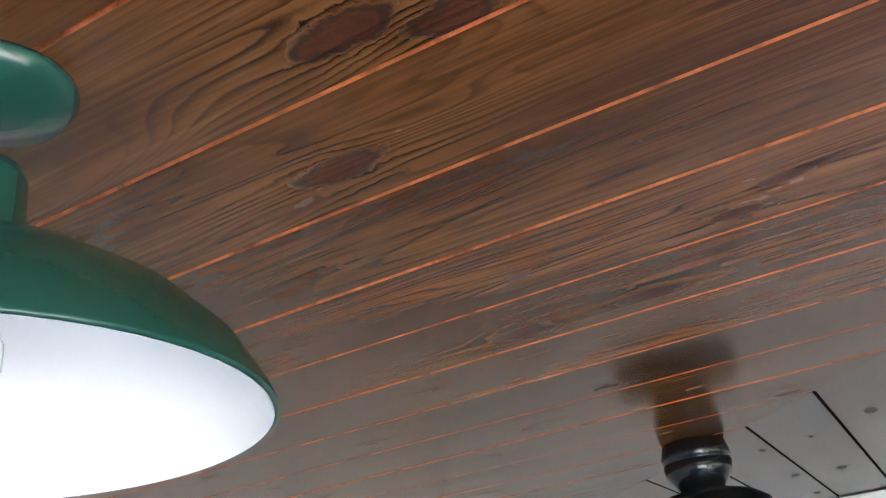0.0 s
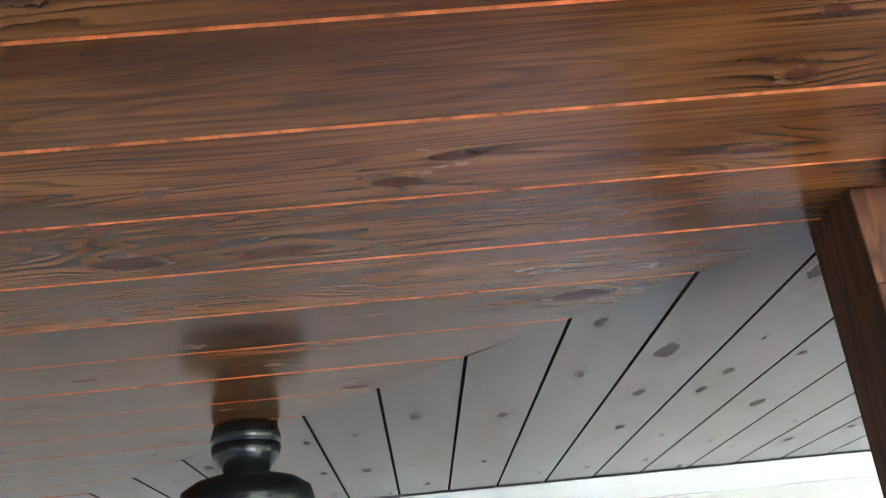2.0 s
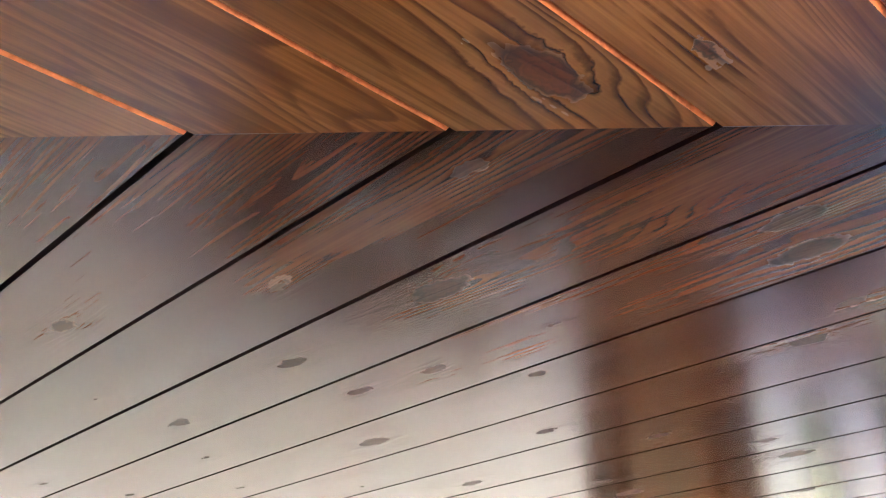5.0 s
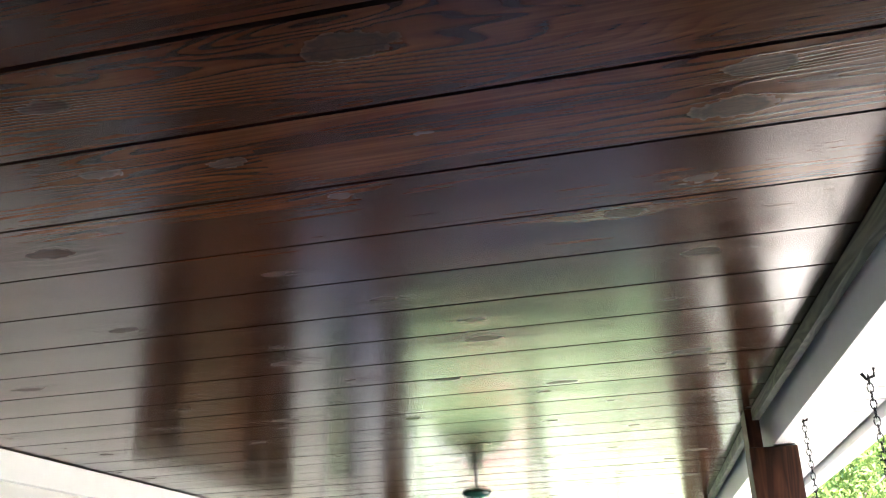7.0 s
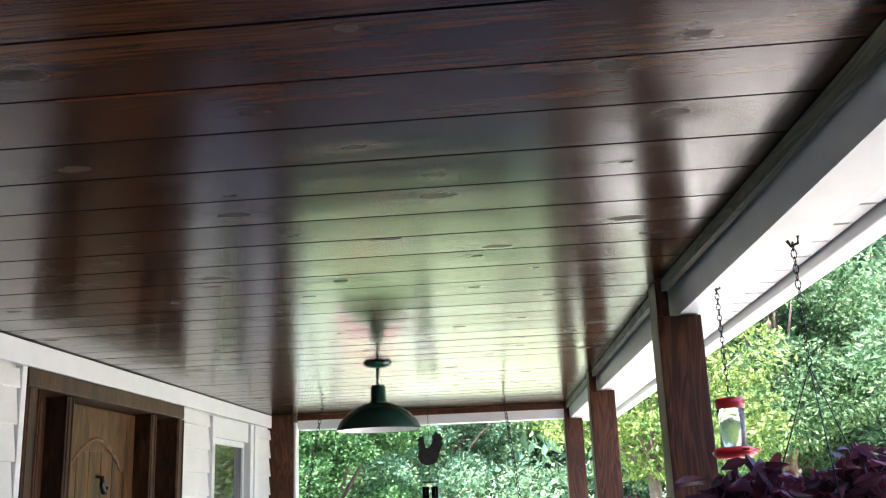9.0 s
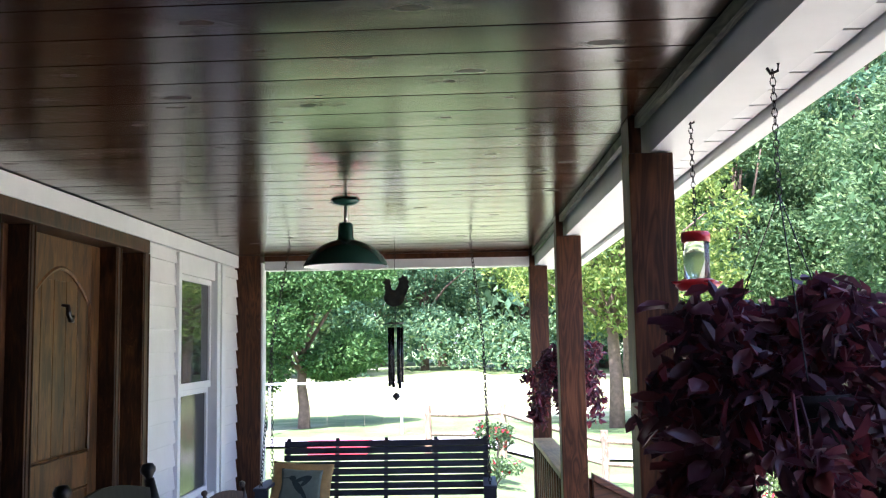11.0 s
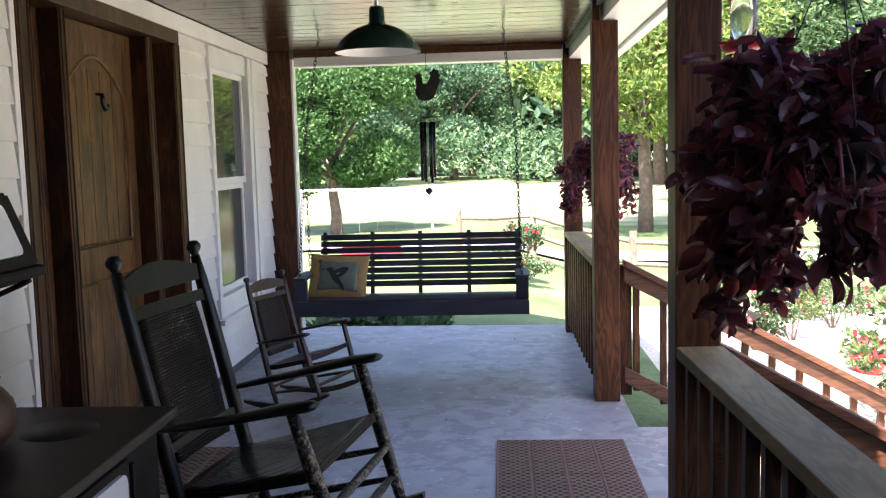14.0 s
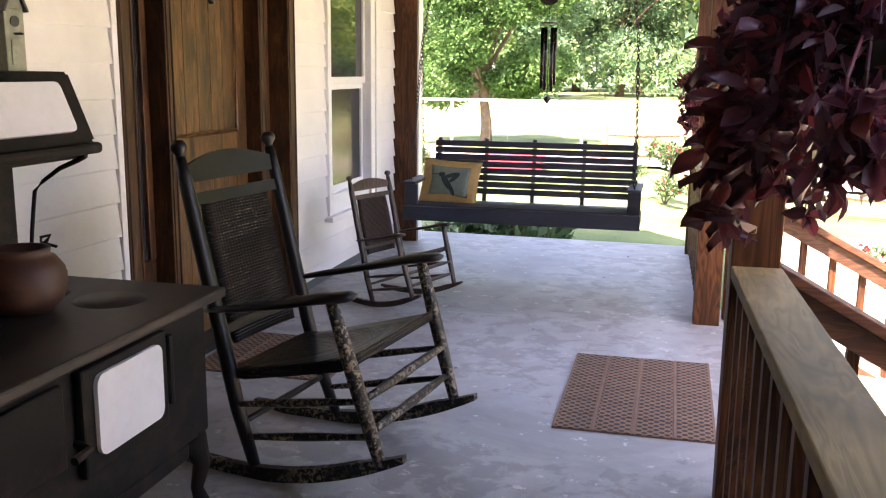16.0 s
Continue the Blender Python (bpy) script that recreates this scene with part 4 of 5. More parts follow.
# gravel drive and fences
M["gravel"] = paint("grey_gravel", (0.33, 0.32, 0.31), 0.95, 0.25, scale=25, bump=0.8)
bm = bmesh.new()
prev = None
for i in range(40):
    x = -14 + i * 1.0
    y = 14.6 + 0.012 * (x - 2) ** 2 - (0.35 * max(0.0, x - 3.2)) * 0.6
    pair = [bm.verts.new((x, yy, ground_z(x, yy) + 0.05)) for yy in (y + 1.2, y + 2.8)]
    if prev:
        bm.faces.new((prev[0], pair[0], pair[1], prev[1]))
    prev = pair
structure(obj("road", bm, M["gravel"], smooth=True), "pale grey gravel drive across the lawn", "road")

M["fence"] = wood("weathered_fence_wood", (0.12, 0.085, 0.055), (0.22, 0.16, 0.105), (0.30, 0.23, 0.16), rough=0.8, along=(0, 0, 1))
M["galv"] = paint("galvanised_pipe", (0.55, 0.57, 0.58), 0.4, 0.1, metal=0.6)
rail_fence = empty("rail_fence")
tagged(rail_fence, "weathered wooden post and rail fence on the lawn", "fence")
FP = [(1.1, 15.0), (2.36, 15.1), (3.75, 12.9), (5.6, 12.2), (7.8, 12.0)]
for x, y in FP:
    z = ground_z(x, y)
    part("fence_post", sweep([(x, y, z - 0.1), (x + 0.01, y, z + 0.4), (x, y, z + 0.80)], [0.062, 0.058, 0.055], 9), M["fence"], rail_fence)
for (xa, ya), (xb, yb) in zip(FP, FP[1:]):
    for h in (0.64, 0.32):
        za, zb = ground_z(xa, ya) + h, ground_z(xb, yb) + h
        part("fence_rail", sweep([(xa, ya, za), ((xa + xb) / 2, (ya + yb) / 2, (za + zb) / 2 - 0.02), (xb, yb, zb)], [0.035, 0.045, 0.035], 7), M["fence"], rail_fence)
pipe = empty("pipe_fence")
tagged(pipe, "galvanised pipe and wire fence on the lawn", "fence")
gz = ground_z(-1, 18.6)
for x in (-5.8, -2.36, 0.38):
    part("pipe_post", sweep([(x, 18.6, gz - 0.1), (x, 18.6, gz + 1.06)], 0.03, 8), M["galv"], pipe)
part("top_pipe", sweep([(-5.8, 18.6, gz + 1.05), (-2.3, 18.6, gz + 1.06), (0.38, 18.6, gz + 1.06)], 0.028, 8), M["galv"], pipe)
bm = bmesh.new()
for i in range(16):
    x = -5.8 + i * 0.386
    sweep([(x, 18.6, gz), (x + 0.02, 18.6, gz + 1.04)], 0.0022, 3, bm)
part("wire", bm, M["fence"], pipe)


# ---- lamps ----
M["enamel"] = paint("green_enamel", (0.013, 0.060, 0.045), 0.22, 0.1)
M["enamel_in"] = paint("white_enamel", (0.85, 0.85, 0.83), 0.3, 0.02)
M["chrome"] = paint("brushed_steel", (0.6, 0.6, 0.58), 0.3, 0.1, metal=1.0)
M["bulb"] = Nodes("bulb_glass").set((0.85, 0.85, 0.82), 0.25)


def barn_lamp(x, y, label, up=0.0, wide=1.0):
    t = empty("barn_lamp", Matrix.Translation((x, y, H)))
    tagged(t, label, "pendant lamp", "barn lamps")
    drop = Matrix.Translation((0, 0, up))
    part("canopy", lathe([(0.0, 0.0), (0.07, 0.0), (0.07, -0.006), (0.062, -0.018), (0.02, -0.03), (0.0, -0.03)], 40), M["enamel"], t, "", True)
    part("stem", sweep([(0, 0, -0.028), (0, 0, -0.125)], 0.009, 12), M["chrome"], t, "thin steel stem", True)
    part("neck", turned(lathe([(0.0, -0.11), (0.03, -0.112), (0.036, -0.125), (0.038, -0.185), (0.05, -0.20), (0.0, -0.2)], 36), drop), M["enamel"], t, "", True)
    prof = [(0.05, -0.198), (0.075, -0.205), (0.115, -0.222), (0.155, -0.250), (0.185, -0.282), (0.203, -0.315), (0.207, -0.325)]
    prof = [(r * wide, z) for r, z in prof]
    part("shade", turned(lathe(prof + [(0.2075 * wide, -0.328), (0.204 * wide, -0.328)], 64), drop), M["enamel"], t, "dark green enamel dome shade", True)
    part("shade_lining", turned(lathe([(0.0, -0.205)] + [(r - 0.004, z - 0.003) for r, z in prof], 64), drop), M["enamel_in"], t, "white enamel lining", True)
    part("bulb", turned(lathe([(0.0, -0.21), (0.014, -0.212), (0.016, -0.235), (0.03, -0.262), (0.03, -0.28), (0.018, -0.296), (0.0, -0.30)], 24), drop), M["bulb"], t, "frosted bulb", True)
    return t


barn_lamp(1.285, 3.76, "dark green enamel barn lamp hanging from the ceiling")
barn_lamp(3.415, -1.023, "green enamel barn lamp with white lining, near the mitre", 0.035, 1.1)
fan = empty("ceiling_fan", Matrix.Translation((1.50, -0.93, H)))
tagged(fan, "glossy black ceiling fan mount seen from below", "ceiling fan")
M["gloss_black"] = paint("glossy_black", (0.008, 0.009, 0.01), 0.18, 0.2)
part("canopy", lathe([(0.0, 0.0), (0.075, 0.0), (0.083, -0.03), (0.083, -0.045), (0.080, -0.047), (0.080, -0.052), (0.083, -0.054), (0.078, -0.08), (0.058, -0.11), (0.05, -0.118), (0.0, -0.118)], 48), M["gloss_black"], fan, "", True)
part("motor_housing", lathe([(0.0, -0.116), (0.055, -0.117), (0.075, -0.122), (0.12, -0.135), (0.15, -0.155), (0.16, -0.19), (0.15, -0.23), (0.08, -0.25), (0.0, -0.25)], 48), M["gloss_black"], fan, "", True)


# ---- chains ----
def chain_mesh(a, b, link=0.036, r=0.0028):
    bm = bmesh.new()
    a, b = Vector(a), Vector(b)
    d = b - a
    n = max(2, int(d.length / (link * 0.74)))
    q = Vector((0, 0, 1)).rotation_difference(d.normalized()).to_matrix().to_4x4()
    for i in range(n):
        c = a + d * ((i + 0.5) / n)
        pts = [(link * 0.28 * math.cos(t), 0, link * 0.5 * math.sin(t)) for t in [2 * math.pi * k / 8 for k in range(8)]]
        m = Matrix.Translation(c) @ q @ Matrix.Rotation(math.pi / 2 * (i % 2), 4, 'Z')
        sweep([m @ Vector(p) for p in pts], r, 4, bm, closed=True)
    return bm


M["chain"] = paint("dark_chain", (0.03, 0.028, 0.026), 0.45, 0.3, metal=0.7)

# ---- porch swing ----
M["swing"] = wood("blue_grey_paint", (0.030, 0.036, 0.050), (0.042, 0.050, 0.070), (0.055, 0.065, 0.09), rough=0.5, along=(1, 0, 0), knots=False, contrast=0.4)
swing = empty("porch_swing")
tagged(swing, "slatted dark blue-grey wooden porch swing on chains", "porch swing")
SX0, SX1 = 0.43, 2.035
part("front_rail", box(SX0, SX1, 5.44, 5.478, 0.338, 0.435, 0.004), M["swing"], swing)
part("back_rail", box(SX0 + 0.03, SX1 - 0.03, 5.80, 5.838, 0.345, 0.43, 0.004), M["swing"], swing)
for x in (SX0 + 0.002, 0.95, 1.50, SX1 - 0.042):
    part("seat_support", box(x, x + 0.04, 5.48, 5.798, 0.35, 0.425, 0.003), M["swing"], swing)
for i in range(5):
    part("seat_slat", box(SX0 + 0.05, SX1 - 0.05, 5.482 + i * 0.063, 5.482 + i * 0.063 + 0.055, 0.428, 0.446, 0.003), M["swing"], swing)
for i in range(8):
    z = 0.515 + i * 0.047
    y = 5.80 + (z - 0.5) * 0.22
    part("back_slat", turned(box(0.555, 1.985, -0.009, 0.009, -0.0205, 0.0205, 0.003), Matrix.Translation((0, y - 0.012, z)) @ Matrix.Rotation(-0.2, 4, 'X')), M["swing"], swing)
for x in (0.56, 0.905, 1.25, 1.60, 1.945):
    part("back_upright", turned(box(x + 0.006, x + 0.034, -0.014, 0.014, 0.0, 0.54, 0.003), Matrix.Translation((0, 5.792, 0.35)) @ Matrix.Rotation(-0.2, 4, 'X')), M["swing"], swing)
for x in (SX0, SX1 - 0.09):
    part("arm", box(x, x + 0.09, 5.43, 5.86, 0.585, 0.607, 0.006), M["swing"], swing)
    part("arm_post", box(x + 0.002, x + 0.088, 5.481, 5.52, 0.436, 0.584, 0.004), M["swing"], swing)
for hx, hy, ax in ((0.653, 5.43, SX0 + 0.045), (1.891, 5.32, SX1 - 0.045)):
    hang = part("chain", chain_mesh((hx, hy + 0.1, 2.20), (ax * 0.75 + hx * 0.25, 5.60, 1.55)), M["chain"], swing, "dark steel chain")
    part("chain_branch", chain_mesh((ax * 0.75 + hx * 0.25, 5.60, 1.55), (ax, 5.47, 0.60)), M["chain"], hang)
    part("chain_branch", chain_mesh((ax * 0.75 + hx * 0.25, 5.60, 1.55), (ax, 5.82, 0.60)), M["chain"], hang)
    part("ceiling_hook", sweep([(hx, hy + 0.1, H), (hx, hy + 0.1, 2.225), (hx + 0.012, hy + 0.1, 2.21), (hx + 0.012, hy + 0.1, 2.195), (hx, hy + 0.1, 2.188), (hx - 0.012, hy + 0.1, 2.198)], 0.004, 6), M["chain"], hang)

# cushion leaning on the swing's back
M["cush_y"] = paint("mustard_cloth", (0.42, 0.27, 0.10), 0.9, 0.15, scale=30, bump=0.4)
M["cush_g"] = paint("sage_cloth", (0.16, 0.20, 0.15), 0.9, 0.12, scale=30, bump=0.4)
M["cush_d"] = paint("dark_print", (0.03, 0.05, 0.045), 0.9, 0.3, scale=30)
cushion = empty("cushion", pose(0.70, 5.70, 0.575, 72, 3, -4))
tagged(cushion, "mustard cushion with a sage panel and dark print", "cushion")


def pillow(w, h, t, n=14):
    bm = bmesh.new()
    for sgn in (1, -1):
        g = [[bm.verts.new(((i / n - 0.5) * w * (1 - 0.05 * abs(math.sin(math.pi * j / n))), (j / n - 0.5) * h * (1 - 0.05 * abs(math.sin(math.pi * i / n))), sgn * t * (math.sin(math.pi * i / n) * math.sin(math.pi * j / n)) ** 0.4)) for i in range(n + 1)] for j in range(n + 1)]
        for j in range(n):
            for i in range(n):
                bm.faces.new((g[j][i], g[j][i + 1], g[j + 1][i + 1], g[j + 1][i]))
    bmesh.ops.remove_doubles(bm, verts=bm.verts, dist=0.0005)
    bmesh.ops.recalc_face_normals(bm, faces=bm.faces)
    return bm


part("cover", pillow(0.43, 0.33, 0.05), M["cush_y"], cushion, "mustard cloth cover", True)
panel = part("panel", pillow(0.29, 0.215, 0.02), M["cush_g"], cushion, "sage green cloth panel", True)
panel.matrix_basis = Matrix.Translation((0.005, 0.005, 0.036))
b = bmesh.new()
for cx, cy, l, w, a in ((-0.01, -0.01, 0.13, 0.045, -50), (0.02, 0.045, 0.11, 0.03, 20), (0.045, 0.03, 0.10, 0.03, 45), (-0.05, 0.045, 0.05, 0.035, 0), (-0.095, 0.045, 0.05, 0.006, 8), (0.035, -0.06, 0.09, 0.028, -60)):
    m = Matrix.Translation((cx, cy, 0.0565)) @ Matrix.Rotation(radians(a), 4, 'Z')
    vs = [b.verts.new(m @ Vector((l / 2 * math.cos(t), w / 2 * math.sin(t), 0))) for t in [2 * math.pi * k / 12 for k in range(12)]]
    b.faces.new(vs)
bmesh.ops.recalc_face_normals(b, faces=b.faces)
part("print", b, M["cush_d"], cushion, "dark leaf-like print")

# ---- rocking chairs ----
M["rock"] = wood("worn_black_paint", (0.006, 0.006, 0.006), (0.010, 0.010, 0.010), (0.018, 0.017, 0.016), rough=0.38, along=(0, 0, 1), knots=False, contrast=0.3, spec=0.3)
M["rock_worn"] = wood("flaking_black_paint", (0.006, 0.006, 0.006), (0.011, 0.011, 0.010), (0.02, 0.018, 0.016), rough=0.4, along=(0, 0, 1), knots=False, contrast=0.3, worn=((0.32, 0.26, 0.18), 0.85), spec=0.3)
M["brownwood"] = wood("old_brown_wood", (0.02, 0.011, 0.007), (0.04, 0.022, 0.014), (0.075, 0.042, 0.026), rough=0.45, along=(0, 0, 1), knots=False)


def woven(name, a, b):
    N = Nodes(name)
    v = N.coords((1, 1, 1))
    w1 = N.n("TexWave", Scale=30.0, Distortion=1.6, Detail=2.0)
    w1.bands_direction = 'Z'
    N.link(v, w1.inputs["Vector"])
    w2 = N.n("TexWave", Scale=20.0, Distortion=3.0, Detail=2.0)
    w2.bands_direction = 'Y'
    N.link(v, w2.inputs["Vector"])
    n = N.noise(v, 30.0, 5.0, 0.7)
    h = N.math('MULTIPLY', N.math('ADD', w1.outputs[1], N.math('MULTIPLY', w2.outputs[1], 0.16)), 0.75)
    patch = N.ramp(N.noise(v, 5.0, 3.0), [(0.40, (0.55, 0.55, 0.55)), (0.62, (1, 1, 1))])
    speck = N.noise(v, 85.0, 3.0, 0.7)
    chip = N.ramp(N.math('MULTIPLY', N.math('MULTIPLY', N.math('ADD', n, N.math('SUBTRACT', speck, 0.5)), h), patch), [(0.42, (0, 0, 0)), (0.50, (1, 1, 1))])
    col = N.mix(chip, a, b)
    N.bump(h, 0.8, 0.006)
    return N.set(col, 0.34, spec=0.22)


M["weave"] = woven("black_woven_seat", (0.005, 0.005, 0.005), (0.22, 0.19, 0.14))
M["weave_b"] = woven("brown_woven_seat", (0.03, 0.021, 0.016), (0.06, 0.045, 0.035))


def rocker(name, label, m, wood_a, wood_b, weave):
    t = empty(name, m)
    tagged(t, label, "rocking chair", "rocking chairs")

    def back_x(z):
        return -0.20 - 0.055 * max(0.0, z - 0.40) / 0.73

    def turnedleg(nm, p0, p1, r, mat, n=9, swell=0.25):
        p0, p1 = Vector(p0), Vector(p1)
        pts, rad = [], []
        for i in range(n + 1):
            s = i / n
            pts.append(p0.lerp(p1, s))
            rad.append(r * (0.78 + swell * math.sin(math.pi * s) + 0.06 * math.sin(9 * math.pi * s)))
        part(nm, sweep(pts, rad, 10), mat, t, "", True)

    for sy in (-1, 1):
        # rocker runner
        bm = bmesh.new()
        n = 16
        rings = []
        for i in range(n + 1):
            s = i / n
            x = -0.51 + 0.95 * s
            z = 0.022 + 0.38 * (x + 0.03) ** 2
            hgt = 0.048 * min(1.0, 0.45 + 3.0 * min(s, 1 - s))
            yc = sy * (0.252 + 0.035 * x)
            y0, y1 = yc - 0.013, yc + 0.013
            rings.append([bm.verts.new((x, y0, z - 0.02)), bm.verts.new((x, y1, z - 0.02)), bm.verts.new((x, y1, z - 0.02 + hgt)), bm.verts.new((x, y0, z - 0.02 + hgt))])
        for a, b2 in zip(rings, rings[1:]):
            for k in range(4):
                bm.faces.new((a[k], a[(k + 1) % 4], b2[(k + 1) % 4], b2[k]))
        bm.faces.new(rings[0])
        bm.faces.new(rings[-1][::-1])
        bmesh.ops.recalc_face_normals(bm, faces=bm.faces)
        part("runner", bm, wood_b, t)
        turnedleg("front_leg", (0.352, sy * 0.268, 0.075), (0.28, sy * 0.292, 0.622), 0.024, wood_b)
        pts = [(-0.15, sy * 0.24, 0.05), (-0.185, sy * 0.235, 0.25)] + [(back_x(z), sy * 0.228, z) for z in (0.42, 0.6, 0.8, 1.02, 1.11)]
        post = part("back_post", sweep(pts, [0.019, 0.024, 0.026, 0.026, 0.025, 0.023, 0.017], 10), wood_a, t, "", True)
        part("finial", lathe([(0.0, 0.0), (0.012, 0.0), (0.014, 0.012), (0.026, 0.03), (0.027, 0.042), (0.018, 0.058), (0.0, 0.062)], 14, at=(back_x(1.105), sy * 0.228, 1.105)), wood_a, post, "", True)
        arm = [(-0.24, sy * 0.235, 0.53), (-0.1, sy * 0.262, 0.545), (0.1, sy * 0.285, 0.57), (0.24, sy * 0.294, 0.60), (0.34, sy * 0.292, 0.60), (0.365, sy * 0.29, 0.592)]
        bm = sweep(arm, [0.02, 0.03, 0.034, 0.042, 0.04, 0.022], 10)
        turned(bm, Matrix.Translation((0, 0, 0.608)) @ Matrix.Diagonal((1, 1, 0.42, 1)) @ Matrix.Translation((0, 0, -0.608)))
        turned(bm, Matrix.Translation((0, 0, 0.018)))
        part("armrest", bm, wood_a, t, "", True)
        for z in (0.17, 0.285):
            turnedleg("side_stretcher", (0.332, sy * 0.275, z), (-0.175, sy * 0.238, z - 0.02), 0.013, wood_b, 6, 0.3)
    for z in (0.16, 0.27):
        turnedleg("front_stretcher", (0.333, -0.275, z + 0.02), (0.332, 0.275, z + 0.02), 0.015, wood_b, 8, 0.35)
    turnedleg("back_stretcher", (-0.175, -0.235, 0.2), (-0.175, 0.235, 0.2), 0.013, wood_a, 6)
    # woven seat on a rail frame
    bm = bmesh.new()
    n = 10
    g = []
    for j in range(n + 1):
        s = j / n
        x = -0.2 + 0.515 * s
        hw = 0.215 + 0.065 * s
        z = 0.375 + 0.045 * s
        g.append([bm.verts.new((x, -hw + 2 * hw * i / n, z - 0.022 * math.sin(math.pi * i / n) * math.sin(math.pi * s) + (0.012 if j in (0, n) else 0))) for i in range(n + 1)])
    for j in range(n):
        for i in range(n):
            bm.faces.new((g[j][i], g[j][i + 1], g[j + 1][i + 1], g[j + 1][i]))
    ret = bmesh.ops.extrude_face_region(bm, geom=bm.faces[:])
    bmesh.ops.translate(bm, vec=(0, 0, -0.035), verts=[v for v in ret["geom"] if isinstance(v, bmesh.types.BMVert)])
    bmesh.ops.recalc_face_normals(bm, faces=bm.faces)
    part("seat", bm, weave, t, "woven splint seat", True)
    # woven back panel
    bm = bmesh.new()
    g = []
    for j in range(n + 1):
        z = 0.455 + 0.525 * j / n
        hw = 0.158 + 0.012 * math.sin(math.pi * j / n)
        g.append([bm.verts.new((back_x(z) - 0.015 + 0.012 * (2 * i / n - 1) ** 2, -hw + 2 * hw * i / n, z)) for i in range(n + 1)])
    for j in range(n):
        for i in range(n):
            bm.faces.new((g[j][i], g[j][i + 1], g[j + 1][i + 1], g[j + 1][i]))
    ret = bmesh.ops.extrude_face_region(bm, geom=bm.faces[:])
    bmesh.ops.translate(bm, vec=(-0.022, 0, 0), verts=[v for v in ret["geom"] if isinstance(v, bmesh.types.BMVert)])
    bmesh.ops.recalc_face_normals(bm, faces=bm.faces)
    part("back_panel", bm, weave, t, "woven splint back", True)
    for z0, z1, bow in ((0.50, 0.53, 0.0), (0.945, 0.985, 0.0), (1.022, 1.075, 0.045)):
        bm = bmesh.new()
        rings = []
        for i in range(13):
            s = i / 12
            y = -0.225 + 0.45 * s
            dx = -0.02 * math.sin(math.pi * s)
            zt = z1 + bow * math.sin(math.pi * s)
            xa, xb = back_x(z0) + dx, back_x(z1) + dx
            rings.append([bm.verts.new((xa - 0.009, y, z0)), bm.verts.new((xa + 0.009, y, z0)), bm.verts.new((xb + 0.009, y, zt)), bm.verts.new((xb - 0.009, y, zt))])
        for a, b2 in zip(rings, rings[1:]):
            for k in range(4):
                bm.faces.new((a[k], a[(k + 1) % 4], b2[(k + 1) % 4], b2[k]))
        bm.faces.new(rings[0])
        bm.faces.new(rings[-1][::-1])
        bmesh.ops.recalc_face_normals(bm, faces=bm.faces)
        part("back_slat", bm, wood_a, t)
    return t


rocker("rocking_chair", "tall black rocking chair with flaking paint and woven seat", pose(1.10, 2.305, 0.012, 0, 0, -9) @ pose(0, 0, 0, 0, -9, 0) @ Matrix.Diagonal((1.0, 1.15, 1.0, 1)), M["rock"], M["rock_worn"], M["weave"])
rocker("child_rocking_chair", "small brown wooden rocking chair beside the wall", pose(0.72, 4.51, 0.009, 0, 0, -20) @ pose(0, 0, 0, 0, -9, 0) @ Matrix.Diagonal((0.62, 0.80, 0.665, 1)), M["brownwood"], M["brownwood"], M["weave_b"])


# ---- door mats ----
def mat_material():
    N = Nodes("brown_rubber_mat")
    v = N.coords(rot=(0, 0, 45))
    ch = N.n("TexVoronoi", Scale=33.0, Randomness=0.0)
    ch.voronoi_dimensions = '2D'
    N.link(v, ch.inputs["Vector"])
    hole = N.ramp(ch.outputs["Distance"], [(0.34, (1, 1, 1)), (0.42, (0, 0, 0))])
    n = N.noise(v, 9.0, 5.0, 0.65)
    col = N.ramp(n, [(0.3, (0.17, 0.098, 0.054)), (0.7, (0.24, 0.14, 0.078))])
    col = N.mix(N.math('MULTIPLY', hole, 0.95), col, (0.014, 0.009, 0.008))
    N.bump(hole, -0.7, 0.004)
    return N.set(col, 0.75)


M["mat"] = mat_material()
M["mat_edge"] = paint("brown_rubber", (0.18, 0.106, 0.066), 0.75, 0.15, scale=15)


def door_mat(x0, x1, y0, y1, label):
    t = empty("door_mat", Matrix.Translation(((x0 + x1) / 2, (y0 + y1) / 2, 0.0)))
    tagged(t, label, "door mat", "door mats")
    w, l = x1 - x0, y1 - y0
    part("backing", box(-w / 2, w / 2, -l / 2, l / 2, 0.0, 0.006, 0.002), M["mat_edge"], t)
    nx, ny = 4, 6
    for i in range(nx):
        for j in range(ny):
            a, c = -w / 2 + w * i / nx, -l / 2 + l * j / ny
            part("tile", box(a + 0.009, a + w / nx - 0.009, c + 0.0015, c + l / ny - 0.0015, 0.006, 0.009, 0.001), M["mat"], t)
    for i in range(nx + 1):
        a = -w / 2 + w * i / nx
        a = min(max(a, -w / 2 + 0.006), w / 2 - 0.006)
        part("rib", box(a - 0.005, a + 0.005, -l / 2, l / 2, 0.006, 0.0098, 0.001), M["mat_edge"], t)


door_mat(1.82, 2.44, 2.755, 3.735, "brown rubber door mat at the top of the steps")
door_mat(0.12, 0.79, 3.02, 3.65, "brown rubber door mat before the front door")

